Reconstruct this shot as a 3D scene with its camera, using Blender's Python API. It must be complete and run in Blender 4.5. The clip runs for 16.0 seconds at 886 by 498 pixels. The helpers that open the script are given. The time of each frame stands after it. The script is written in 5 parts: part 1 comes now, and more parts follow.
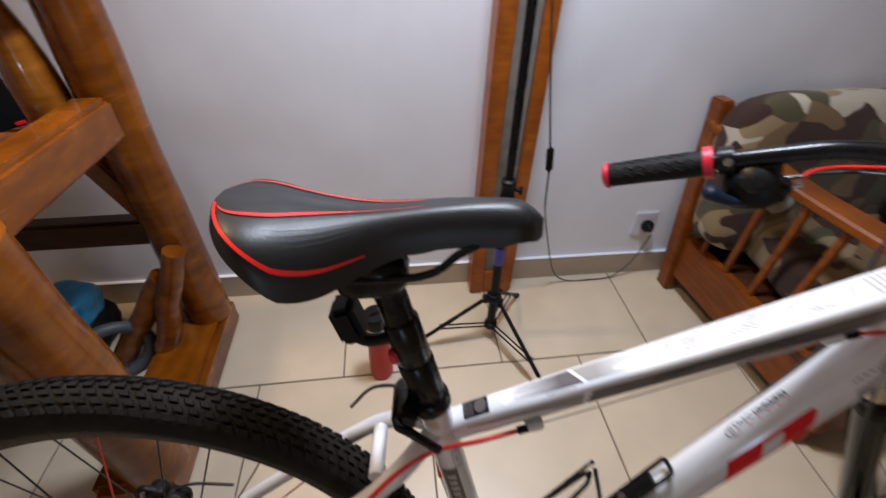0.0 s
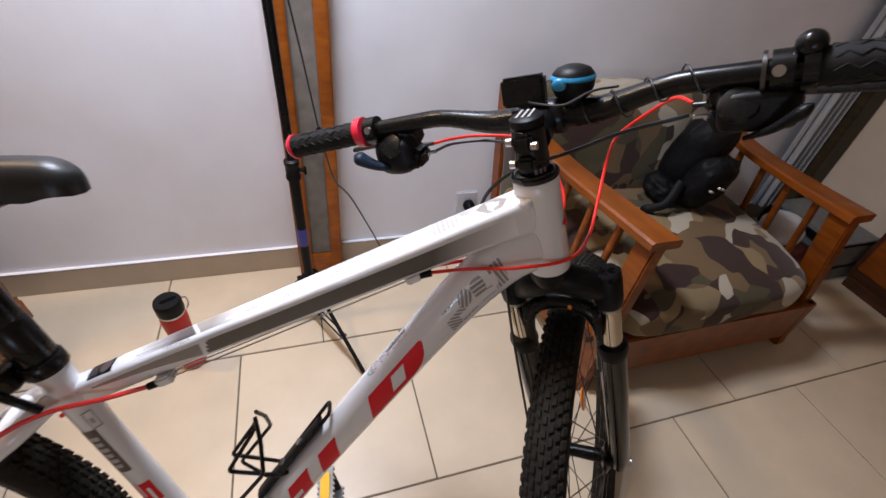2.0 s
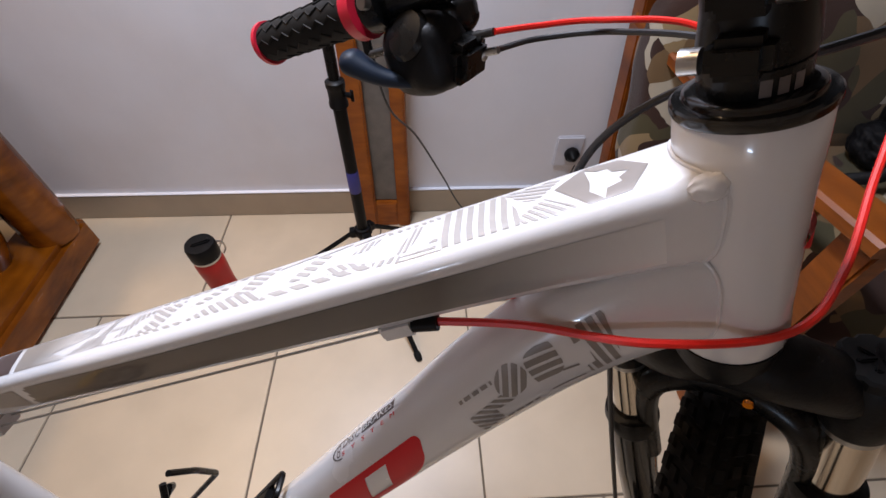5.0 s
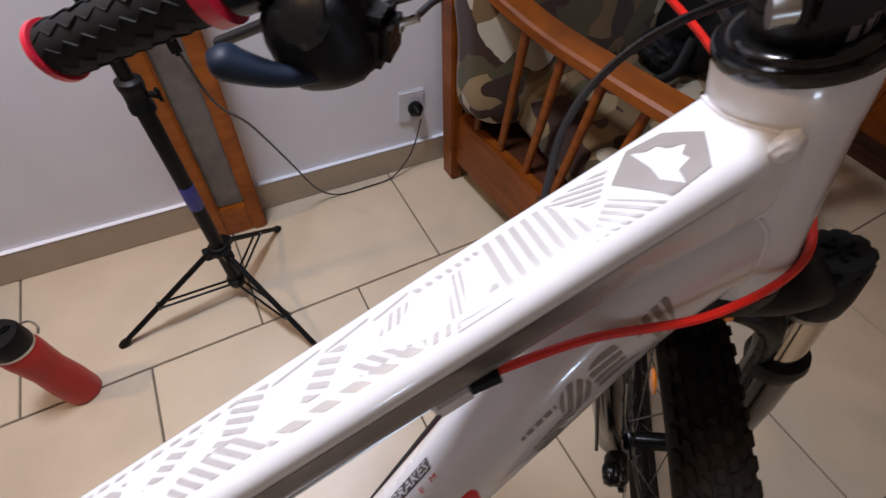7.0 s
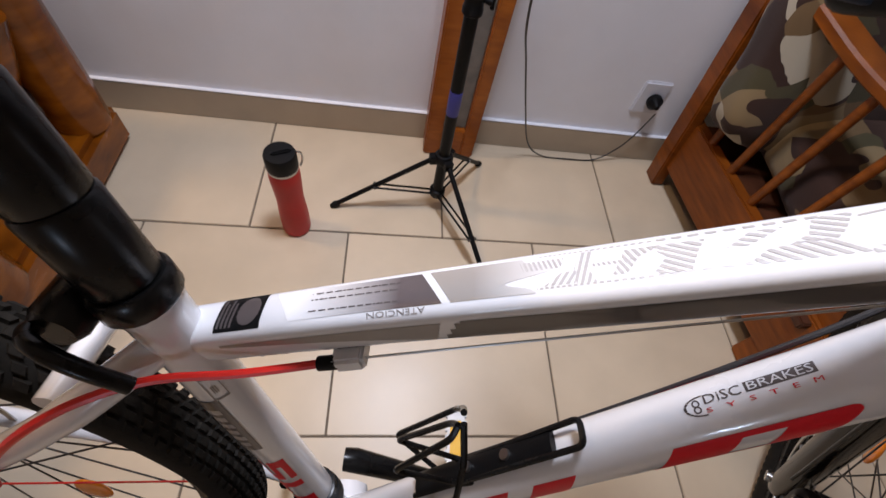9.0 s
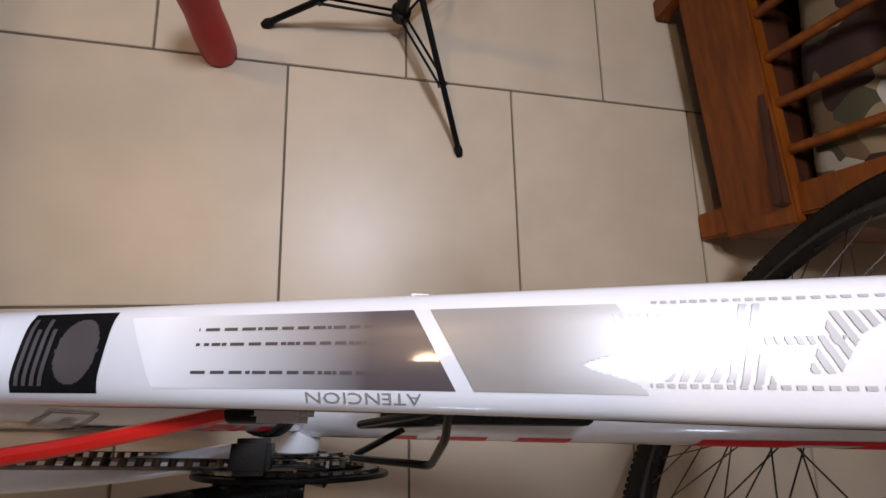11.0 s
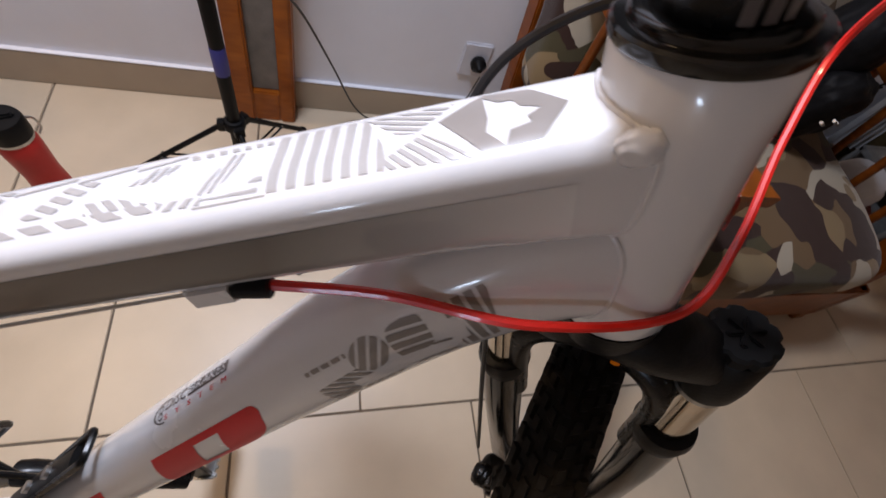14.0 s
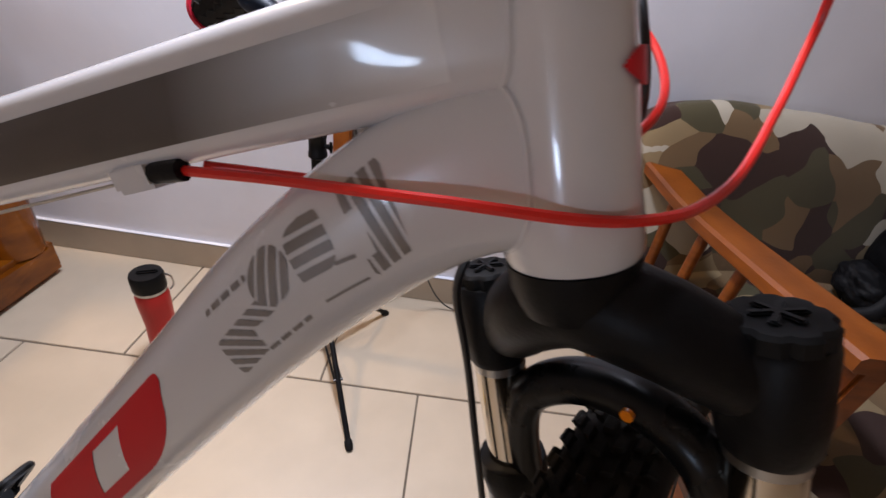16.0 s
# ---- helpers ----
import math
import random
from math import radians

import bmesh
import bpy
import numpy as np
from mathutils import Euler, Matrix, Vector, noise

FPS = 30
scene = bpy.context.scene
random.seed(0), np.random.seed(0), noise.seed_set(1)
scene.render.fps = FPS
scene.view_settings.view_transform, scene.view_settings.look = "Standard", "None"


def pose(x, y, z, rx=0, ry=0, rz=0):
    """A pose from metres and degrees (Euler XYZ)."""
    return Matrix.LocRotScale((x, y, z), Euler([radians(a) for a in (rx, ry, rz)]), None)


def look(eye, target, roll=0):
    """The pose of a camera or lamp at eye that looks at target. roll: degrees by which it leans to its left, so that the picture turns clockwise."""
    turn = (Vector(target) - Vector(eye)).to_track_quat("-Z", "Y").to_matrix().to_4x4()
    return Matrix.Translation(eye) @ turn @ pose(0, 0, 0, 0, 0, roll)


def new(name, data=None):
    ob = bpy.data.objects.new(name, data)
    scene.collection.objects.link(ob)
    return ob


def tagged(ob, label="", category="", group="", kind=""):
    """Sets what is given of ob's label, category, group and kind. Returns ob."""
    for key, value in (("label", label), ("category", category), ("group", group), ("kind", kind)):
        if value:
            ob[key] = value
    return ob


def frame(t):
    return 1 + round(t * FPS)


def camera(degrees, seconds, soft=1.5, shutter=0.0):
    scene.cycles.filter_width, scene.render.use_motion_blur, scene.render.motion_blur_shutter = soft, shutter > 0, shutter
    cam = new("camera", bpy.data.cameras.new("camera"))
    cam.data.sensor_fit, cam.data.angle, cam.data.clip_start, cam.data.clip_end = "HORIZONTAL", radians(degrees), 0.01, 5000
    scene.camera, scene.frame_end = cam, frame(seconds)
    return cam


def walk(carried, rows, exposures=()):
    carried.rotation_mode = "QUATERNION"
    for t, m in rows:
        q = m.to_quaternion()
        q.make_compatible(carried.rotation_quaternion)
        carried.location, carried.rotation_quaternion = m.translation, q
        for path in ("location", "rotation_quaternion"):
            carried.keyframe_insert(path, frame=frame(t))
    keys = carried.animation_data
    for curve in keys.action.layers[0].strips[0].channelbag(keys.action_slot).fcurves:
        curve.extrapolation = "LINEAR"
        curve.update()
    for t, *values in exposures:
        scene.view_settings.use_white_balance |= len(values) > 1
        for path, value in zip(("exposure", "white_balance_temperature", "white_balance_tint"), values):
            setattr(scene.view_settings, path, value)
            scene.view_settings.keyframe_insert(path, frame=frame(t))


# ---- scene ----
cam = camera(90.7, 16.0, shutter=0.4)
PATH = [
    (0, (-0.047, -0.724, 1.071), (0.149, 0.784, -0.228), 1.0),
    (0.5, (-0.013, -0.846, 1.112), (0.403, 0.575, -0.233), 3.1),
    (1, (0.033, -0.949, 1.125), (0.594, 0.475, -0.162), 5.8),
    (1.5, (0.143, -0.91, 1.122), (0.748, 0.488, -0.174), 6.5),
    (2, (0.252, -0.837, 1.085), (0.783, 0.582, -0.222), 7.0),
    (2.5, (0.276, -0.77, 1.051), (0.777, 0.627, -0.29), 6.8),
    (3, (0.273, -0.701, 1.01), (0.73, 0.678, -0.365), 10.7),
    (3.5, (0.314, -0.664, 0.974), (0.6, 0.699, -0.461), 11.3),
    (6, (0.36, -0.602, 0.935), (0.491, 0.648, -0.621), -5.1),
    (6.5, (0.318, -0.577, 0.935), (0.736, 0.559, -0.657), -1.0),
    (7, (0.301, -0.557, 0.92), (0.987, 0.433, -0.677), 7.8),
    (7.5, (0.211, -0.581, 0.917), (0.791, 0.462, -0.688), 10.4),
    (8, (0.14, -0.591, 0.903), (0.526, 0.512, -0.719), 12.0),
    (8.5, (0.095, -0.604, 0.899), (0.329, 0.533, -0.73), 12.7),
    (11, (0.091, -0.4905, 0.806), (0.576, -0.1545, -1.105), 55.3),
    (11.5, (0.14, -0.501, 0.833), (0.654, -0.163, -1.07), 54.9),
    (12, (0.211, -0.513, 0.841), (0.736, -0.151, -1.054), 50.9),
    (12.5, (0.259, -0.526, 0.871), (0.802, -0.068, -0.999), 45.1),
    (13, (0.295, -0.548, 0.892), (0.889, 0.078, -0.912), 39.9),
    (13.5, (0.333, -0.558, 0.916), (0.937, 0.157, -0.852), 35.0),
    (14, (0.378, -0.583, 0.907), (0.916, 0.329, -0.789), 26.7),
    (14.5, (0.406, -0.608, 0.901), (0.809, 0.627, -0.62), 18.2),
    (15, (0.403, -0.626, 0.877), (0.687, 0.979, -0.281), 13.6),
    (15.5, (0.41, -0.641, 0.826), (0.588, 1.036, -0.25), 11.4),
    (16, (0.456, -0.658, 0.832), (0.472, 1.019, -0.259), 8.2),
]
# seconds, stops, white balance
LEVELS = [(t, stops, kelvin, tint) for t, stops, kelvin, tint in ((0, 0.14, 6250, 13), (1, 0.48, 6300, 13), (2, 0.46, 6330, 16), (2.5, 0.40, 6350, 15), (3.5, 0.22, 6350, 16), (6, 0.13, 6300, 18), (7.5, -0.02, 6400, 18), (8.5, 0.06, 6400, 18), (11, -0.32, 6350, 18), (12.5, -0.42, 6400, 19), (13.5, -0.08, 6350, 18), (14, 0.03, 6300, 18), (15, 0.28, 6350, 20), (15.5, 0.28, 6500, 20), (16, 0.38, 6250, 19))]
walk(cam, [(t, look(eye, target, roll)) for t, eye, target, roll in PATH], LEVELS)

# ---- light ----
world = bpy.data.worlds.new("world")
scene.world = world
world.use_nodes = True
world.node_tree.nodes["Background"].inputs[0].default_value = (0.55, 0.62, 0.75, 1)
world.node_tree.nodes["Background"].inputs[1].default_value = 0.05
scene.view_settings.exposure = 0.0


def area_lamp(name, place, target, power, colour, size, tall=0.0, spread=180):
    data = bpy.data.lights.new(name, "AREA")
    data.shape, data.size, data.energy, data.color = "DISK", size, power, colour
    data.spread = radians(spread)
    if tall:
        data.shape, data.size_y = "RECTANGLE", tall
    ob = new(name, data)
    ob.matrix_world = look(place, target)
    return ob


area_lamp("stand_light_cool", (0.19, -0.02, 1.80), (0.08, -0.34, 0.0), 18.8, (0.81, 0.89, 1.0), 0.27, spread=165)
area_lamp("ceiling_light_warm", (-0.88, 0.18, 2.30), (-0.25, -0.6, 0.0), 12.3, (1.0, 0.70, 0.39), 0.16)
# unseen cool source, placed by bluish glints on the tubes; also fills the wall
area_lamp("unseen_light_cool", (-0.12, -2.1, 0.79), (0.5, -0.5, 0.90), 1.8, (0.62, 0.81, 1.0), 0.20, 0.10)


# ---- materials ----
def material(name, rgb, rough=0.5, metal=0.0, coat=0.0, grain=0.06, scale=20.0, bump=0.0, bump_scale=200.0, stretch=None, rgb2=None, spec=0.5, sheen=0.0):
    """A principled material whose colour and gloss vary at two scales."""
    mat = bpy.data.materials.new(name)
    mat.use_nodes = True
    nt = mat.node_tree
    b = nt.nodes["Principled BSDF"]
    b.inputs["Roughness"].default_value, b.inputs["Metallic"].default_value = rough, metal
    b.inputs["Coat Weight"].default_value, b.inputs["Coat Roughness"].default_value = coat, 0.06
    b.inputs["Specular IOR Level"].default_value = spec
    b.inputs["Sheen Weight"].default_value = sheen
    tc = nt.nodes.new("ShaderNodeTexCoord")
    mp = nt.nodes.new("ShaderNodeMapping")
    nt.links.new(tc.outputs["Object"], mp.inputs[0])
    if stretch:
        mp.inputs["Scale"].default_value = stretch
    n1 = nt.nodes.new("ShaderNodeTexNoise")
    n1.inputs["Scale"].default_value, n1.inputs["Detail"].default_value = scale, 6
    n2 = nt.nodes.new("ShaderNodeTexNoise")
    n2.inputs["Scale"].default_value, n2.inputs["Detail"].default_value = scale * 0.13, 3
    for n in (n1, n2):
        nt.links.new(mp.outputs[0], n.inputs[0])
    add = nt.nodes.new("ShaderNodeMath")
    add.operation = "ADD"
    nt.links.new(n1.outputs[0], add.inputs[0])
    nt.links.new(n2.outputs[0], add.inputs[1])
    ramp = nt.nodes.new("ShaderNodeValToRGB")
    half = nt.nodes.new("ShaderNodeMath")
    half.operation = "MULTIPLY"
    half.inputs[1].default_value = 0.5
    nt.links.new(add.outputs[0], half.inputs[0])
    nt.links.new(half.outputs[0], ramp.inputs[0])
    lo = rgb2 or tuple(c * (1 - grain * 2) for c in rgb)
    hi = rgb if rgb2 else tuple(min(1, c * (1 + grain)) for c in rgb)
    ramp.color_ramp.elements[0].position, ramp.color_ramp.elements[1].position = 0.32, 0.66
    ramp.color_ramp.elements[0].color, ramp.color_ramp.elements[1].color = (*lo, 1), (*hi, 1)
    nt.links.new(ramp.outputs[0], b.inputs["Base Color"])
    mr = nt.nodes.new("ShaderNodeMapRange")
    mr.inputs["To Min"].default_value, mr.inputs["To Max"].default_value = max(0.02, rough - 0.08), min(1, rough + 0.08)
    nt.links.new(half.outputs[0], mr.inputs[0])
    nt.links.new(mr.outputs[0], b.inputs["Roughness"])
    if bump:
        n3 = nt.nodes.new("ShaderNodeTexNoise")
        n3.inputs["Scale"].default_value, n3.inputs["Detail"].default_value = bump_scale, 4
        nt.links.new(mp.outputs[0], n3.inputs[0])
        bp = nt.nodes.new("ShaderNodeBump")
        bp.inputs["Strength"].default_value, bp.inputs["Distance"].default_value = bump, 0.002
        nt.links.new(n3.outputs[0], bp.inputs["Height"])
        nt.links.new(bp.outputs[0], b.inputs["Normal"])
    return mat


def wood(name, dark, light, rough=0.35, coat=0.3, stretch=(2, 2, 14), scale=6.0):
    """Varnished wood: long grain with rings and knots."""
    mat = material(name, light, rough, 0, coat, scale=scale, bump=0.15, bump_scale=60, stretch=stretch, rgb2=dark, spec=0.28)
    nt = mat.node_tree
    b = nt.nodes["Principled BSDF"]
    mp = next(n for n in nt.nodes if n.type == "MAPPING")
    wv = nt.nodes.new("ShaderNodeTexWave")
    wv.inputs["Scale"].default_value, wv.inputs["Distortion"].default_value, wv.inputs["Detail"].default_value = 2.2, 7, 3
    nt.links.new(mp.outputs[0], wv.inputs[0])
    mix = nt.nodes.new("ShaderNodeMix")
    mix.data_type, mix.blend_type = "RGBA", "MULTIPLY"
    mix.inputs[0].default_value = 0.35
    src = b.inputs["Base Color"].links[0].from_socket
    ramp = nt.nodes.new("ShaderNodeValToRGB")
    ramp.color_ramp.elements[0].color = (0.45, 0.35, 0.28, 1)
    nt.links.new(wv.outputs[0], ramp.inputs[0])
    nt.links.new(src, mix.inputs[6])
    nt.links.new(ramp.outputs[0], mix.inputs[7])
    nt.links.new(mix.outputs[2], b.inputs["Base Color"])
    return mat


def camo(name):
    """Printed camouflage cotton in brown, tan, olive and off-white patches."""
    mat = material(name, (0.3, 0.25, 0.18), 0.9, bump=0.35, bump_scale=700, spec=0.2, sheen=0.15)
    nt = mat.node_tree
    b = nt.nodes["Principled BSDF"]
    mp = next(n for n in nt.nodes if n.type == "MAPPING")
    ns = nt.nodes.new("ShaderNodeTexNoise")
    ns.inputs["Scale"].default_value, ns.inputs["Detail"].default_value = 9, 1
    nt.links.new(mp.outputs[0], ns.inputs[0])
    mixv = nt.nodes.new("ShaderNodeMix")
    mixv.data_type = "VECTOR"
    mixv.inputs[0].default_value = 0.10
    nt.links.new(mp.outputs[0], mixv.inputs[4])
    nt.links.new(ns.outputs[1], mixv.inputs[5])
    vo = nt.nodes.new("ShaderNodeTexVoronoi")
    vo.inputs["Scale"].default_value = 16.5
    nt.links.new(mixv.outputs[1], vo.inputs[0])
    sep = nt.nodes.new("ShaderNodeSeparateColor")
    nt.links.new(vo.outputs["Color"], sep.inputs[0])
    ramp = nt.nodes.new("ShaderNodeValToRGB")
    ramp.color_ramp.interpolation = "CONSTANT"
    el = ramp.color_ramp.elements
    el[0].color = (0.034, 0.016, 0.011, 1)
    el[1].position, el[1].color = 0.28, (0.132, 0.082, 0.038, 1)
    for p, c in ((0.5, (0.060, 0.050, 0.024, 1)), (0.67, (0.212, 0.150, 0.076, 1)), (0.85, (0.37, 0.33, 0.255, 1))):
        e = el.new(p)
        e.color = c
    nt.links.new(sep.outputs[0], ramp.inputs[0])
    nt.links.new(ramp.outputs[0], b.inputs["Base Color"])
    return mat


WALL = material("painted_wall", (0.785, 0.785, 0.825), 0.75, grain=0.035, scale=7, bump=0.12, bump_scale=90, spec=0.3)
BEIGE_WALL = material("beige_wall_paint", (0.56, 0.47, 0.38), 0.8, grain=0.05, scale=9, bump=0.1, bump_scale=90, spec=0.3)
CEIL = material("ceiling_paint", (0.75, 0.74, 0.72), 0.8, grain=0.03, scale=9)
TILE = material("beige_ceramic_tile", (0.58, 0.475, 0.342), 0.38, grain=0.06, scale=9, spec=0.5, bump=0.03, bump_scale=25)
def per_piece(mat, amount):
    """Shifts the pattern and the tone from piece to piece."""
    nt = mat.node_tree
    b = nt.nodes["Principled BSDF"]
    oi = nt.nodes.new("ShaderNodeObjectInfo")
    mp = next(n for n in nt.nodes if n.type == "MAPPING")
    sc = nt.nodes.new("ShaderNodeVectorMath")
    sc.operation = "SCALE"
    sc.inputs[0].default_value = (17.0, 31.0, 0.0)
    nt.links.new(oi.outputs["Random"], sc.inputs["Scale"])
    nt.links.new(sc.outputs[0], mp.inputs["Location"])
    mr = nt.nodes.new("ShaderNodeMapRange")
    mr.inputs["To Min"].default_value, mr.inputs["To Max"].default_value = 1 - amount, 1 + amount
    nt.links.new(oi.outputs["Random"], mr.inputs[0])
    hs = nt.nodes.new("ShaderNodeHueSaturation")
    nt.links.new(mr.outputs[0], hs.inputs["Value"])
    nt.links.new(b.inputs["Base Color"].links[0].from_socket, hs.inputs["Color"])
    nt.links.new(hs.outputs[0], b.inputs["Base Color"])


per_piece(TILE, 0.03)
GROUT = material("brown_grout", (0.16, 0.125, 0.09), 0.9, grain=0.15, scale=60)
SKIRT = material("skirting_tile", (0.42, 0.34, 0.25), 0.3, grain=0.05, scale=12)
ORANGE_WOOD = wood("orange_varnished_wood", (0.26, 0.060, 0.004), (0.44, 0.125, 0.010), 0.40, 0.2)
SOFA_WOOD = wood("red_brown_varnished_wood", (0.125, 0.030, 0.0025), (0.265, 0.070, 0.006), 0.38, 0.10)
LOG_WOOD = wood("glossy_log_wood", (0.090, 0.021, 0.0013), (0.31, 0.088, 0.004), 0.26, 0.35, (3, 3, 9), 4)
DARK_WOOD = wood("dark_stained_wood", (0.03, 0.010, 0.005), (0.085, 0.028, 0.012), 0.45, 0.1)
GREY_STONE = material("grey_wall_strip", (0.23, 0.205, 0.175), 0.85, grain=0.2, scale=25, bump=0.4)
WHITE = material("white_bike_paint", (0.72, 0.72, 0.73), 0.26, coat=0.8, grain=0.015, scale=8)
RED = material("red_decal", (0.70, 0.008, 0.018), 0.42, coat=0.06, grain=0.05, spec=0.22)
RED_CABLE = material("red_cable_housing", (0.76, 0.018, 0.010), 0.35, grain=0.05, coat=0.2)
RED_GRIP = material("red_grip_ring", (0.60, 0.015, 0.04), 0.35, grain=0.05, coat=0.3)
GREY_DECAL = material("grey_decal", (0.27, 0.245, 0.225), 0.35, grain=0.08, scale=60, coat=0.3)
PALE_DECAL = material("pale_grey_decal", (0.41, 0.39, 0.375), 0.3, grain=0.05, scale=60, coat=0.3)
DARK_DECAL = material("dark_grey_decal", (0.085, 0.070, 0.068), 0.32, grain=0.1, scale=60, coat=0.3)
BLACK = material("black_anodised_metal", (0.005, 0.005, 0.005), 0.27, grain=0.1, scale=60, spec=0.26)
GLOSS_BLACK = material("glossy_black_paint", (0.006, 0.006, 0.006), 0.14, grain=0.1, scale=60, spec=0.5)
BLACK_PLASTIC = material("black_plastic", (0.005, 0.005, 0.0055), 0.44, grain=0.15, scale=60, bump=0.1, bump_scale=400, spec=0.16)
BLACK_MATT = material("black_matt", (0.006, 0.006, 0.006), 0.7, grain=0.15, scale=60, spec=0.25)
RUBBER = material("black_tyre_rubber", (0.021, 0.018, 0.014), 0.80, grain=0.25, scale=90, bump=0.2, bump_scale=300, rgb2=(0.007, 0.006, 0.005), spec=0.15)
CHROME = material("chrome_stanchion", (0.62, 0.56, 0.47), 0.12, metal=1.0, grain=0.03)
STEEL = material("brushed_steel", (0.50, 0.50, 0.49), 0.32, metal=1.0, grain=0.1, scale=80)
CHAIN_STEEL = material("brown_oily_chain", (0.16, 0.12, 0.085), 0.42, metal=0.9, grain=0.3, scale=90)
DARK_STEEL = material("dark_oily_steel", (0.085, 0.08, 0.075), 0.38, metal=0.9, grain=0.3, scale=90)
SADDLE = material("black_saddle_vinyl", (0.010, 0.010, 0.0095), 0.42, grain=0.15, scale=60, bump=0.10, bump_scale=600, spec=0.45)
SADDLE_GREY = material("grey_emboss", (0.05, 0.05, 0.05), 0.4, grain=0.1, scale=60)
BOTTLE = material("red_bottle_enamel", (0.50, 0.020, 0.016), 0.40, grain=0.1, scale=18, spec=0.3)
NYLON = material("black_nylon", (0.005, 0.005, 0.006), 0.6, grain=0.3, scale=60, bump=0.5, bump_scale=120, spec=0.16)
BLUE = material("cyan_blue_plastic", (0.015, 0.22, 0.42), 0.35, grain=0.06, coat=0.2)
NAVY = material("navy_blue_plastic", (0.005, 0.012, 0.026), 0.5, grain=0.06, spec=0.25)
AMBER = material("amber_reflector", (0.95, 0.27, 0.01), 0.2, grain=0.05, coat=0.5)
YELLOW = material("yellow_reflector", (0.72, 0.42, 0.02), 0.25, grain=0.05, coat=0.5)
CREAM = material("cream_lampshade", (0.50, 0.33, 0.16), 0.8, grain=0.05)
WHITE_PLASTIC = material("white_plastic", (0.66, 0.66, 0.67), 0.4, grain=0.03)
LAMP_WOOD = wood("polished_lamp_wood", (0.24, 0.070, 0.006), (0.46, 0.16, 0.016), 0.16, 0.8)
SOCKET = material("socket_plastic", (0.63, 0.63, 0.67), 0.45, grain=0.03)
CAMO = camo("camouflage_cotton")
CABLE = material("black_cable", (0.02, 0.02, 0.022), 0.4, grain=0.1)
OLIVE_WOOD = wood("dark_olive_stained_wood", (0.022, 0.016, 0.007), (0.055, 0.042, 0.020), 0.5, 0.1)
CURTAIN = material("pale_grey_curtain", (0.36, 0.37, 0.39), 0.8, grain=0.15, scale=8, stretch=(12, 12, 1))
GREY_METAL = material("grey_curtain", (0.18, 0.18, 0.175), 0.7, grain=0.15, scale=8, stretch=(12, 12, 1))
CLOTH_RED = material("dark_red_cloth", (0.11, 0.022, 0.022), 0.85, grain=0.4, scale=25, bump=0.5)
PAPER = material("white_paper", (0.7, 0.7, 0.72), 0.8, grain=0.03)


# ---- mesh helpers ----
def mesh_from(name, verts, faces, smooth=True):
    me = bpy.data.meshes.new(name)
    me.from_pydata([tuple(v) for v in verts], [], faces)
    if smooth:
        me.polygons.foreach_set("use_smooth", [True] * len(me.polygons))
    me.update()
    return me


class Bits:
    """Gathers pieces of one mesh, then makes one object of them."""

    def __init__(self):
        self.v, self.f = [], []

    def add(self, verts, faces):
        n = len(self.v)
        self.v += [Vector(p) for p in verts]
        self.f += [[i + n for i in q] for q in faces]
        return self

    def move(self, m):
        self.v = [m @ p for p in self.v]
        return self

    def part(self, name, mat, parent=None, label="", smooth=True, sharp=40):
        me = mesh_from(name, self.v, self.f, smooth)
        bm = bmesh.new()
        bm.from_mesh(me)
        bmesh.ops.recalc_face_normals(bm, faces=bm.faces)
        if smooth:
            for e in bm.edges:
                if len(e.link_faces) == 2 and e.calc_face_angle(0) > radians(sharp):
                    e.smooth = False
        bm.to_mesh(me)
        bm.free()
        ob = new(name, me)
        me.materials.append(mat)
        if parent:
            # thing, part, sub-part: no fourth level
            ob.parent = parent.parent if parent.parent and parent.parent.parent else parent
        if label:
            ob["label"] = label
        return ob


def sweep(points, radius, sides=10, closed=False, caps=True, flat=1.0):
    """A round bar along points; radius is a number or one for each point."""
    P = [Vector(p) for p in points]
    n = len(P)
    R = radius if hasattr(radius, "__len__") else [radius] * n
    verts, faces, up = [], [], None
    for i, p in enumerate(P):
        a, b = P[(i - 1) % n if closed else max(i - 1, 0)], P[(i + 1) % n if closed else min(i + 1, n - 1)]
        d = (b - a).normalized()
        if up is None:
            up = d.orthogonal().normalized() if abs(d.z) > 0.95 else Vector((0, 0, 1))
        up = (up - d * up.dot(d)).normalized()
        s = d.cross(up)
        verts += [p + (s * math.cos(t) + up * math.sin(t) * flat) * R[i] for t in (2 * math.pi * k / sides for k in range(sides))]
    m = n if closed else n - 1
    for i in range(m):
        for k in range(sides):
            a, b = i * sides, ((i + 1) % n) * sides
            faces.append([a + k, a + (k + 1) % sides, b + (k + 1) % sides, b + k])
    if caps and not closed:
        faces += [list(range(sides)), list(range((n - 1) * sides, n * sides))]
    return verts, faces


def smooth_line(points, steps=8):
    """A Catmull-Rom curve through points."""
    P = [Vector(p) for p in points]
    P = [P[0] * 2 - P[1]] + P + [P[-1] * 2 - P[-2]]
    out = []
    for i in range(1, len(P) - 2):
        a, b, c, d = P[i - 1:i + 3]
        for k in range(steps):
            t = k / steps
            out.append(0.5 * (2 * b + (c - a) * t + (2 * a - 5 * b + 4 * c - d) * t * t + (3 * b - a - 3 * c + d) * t ** 3))
    return out + [P[-2]]


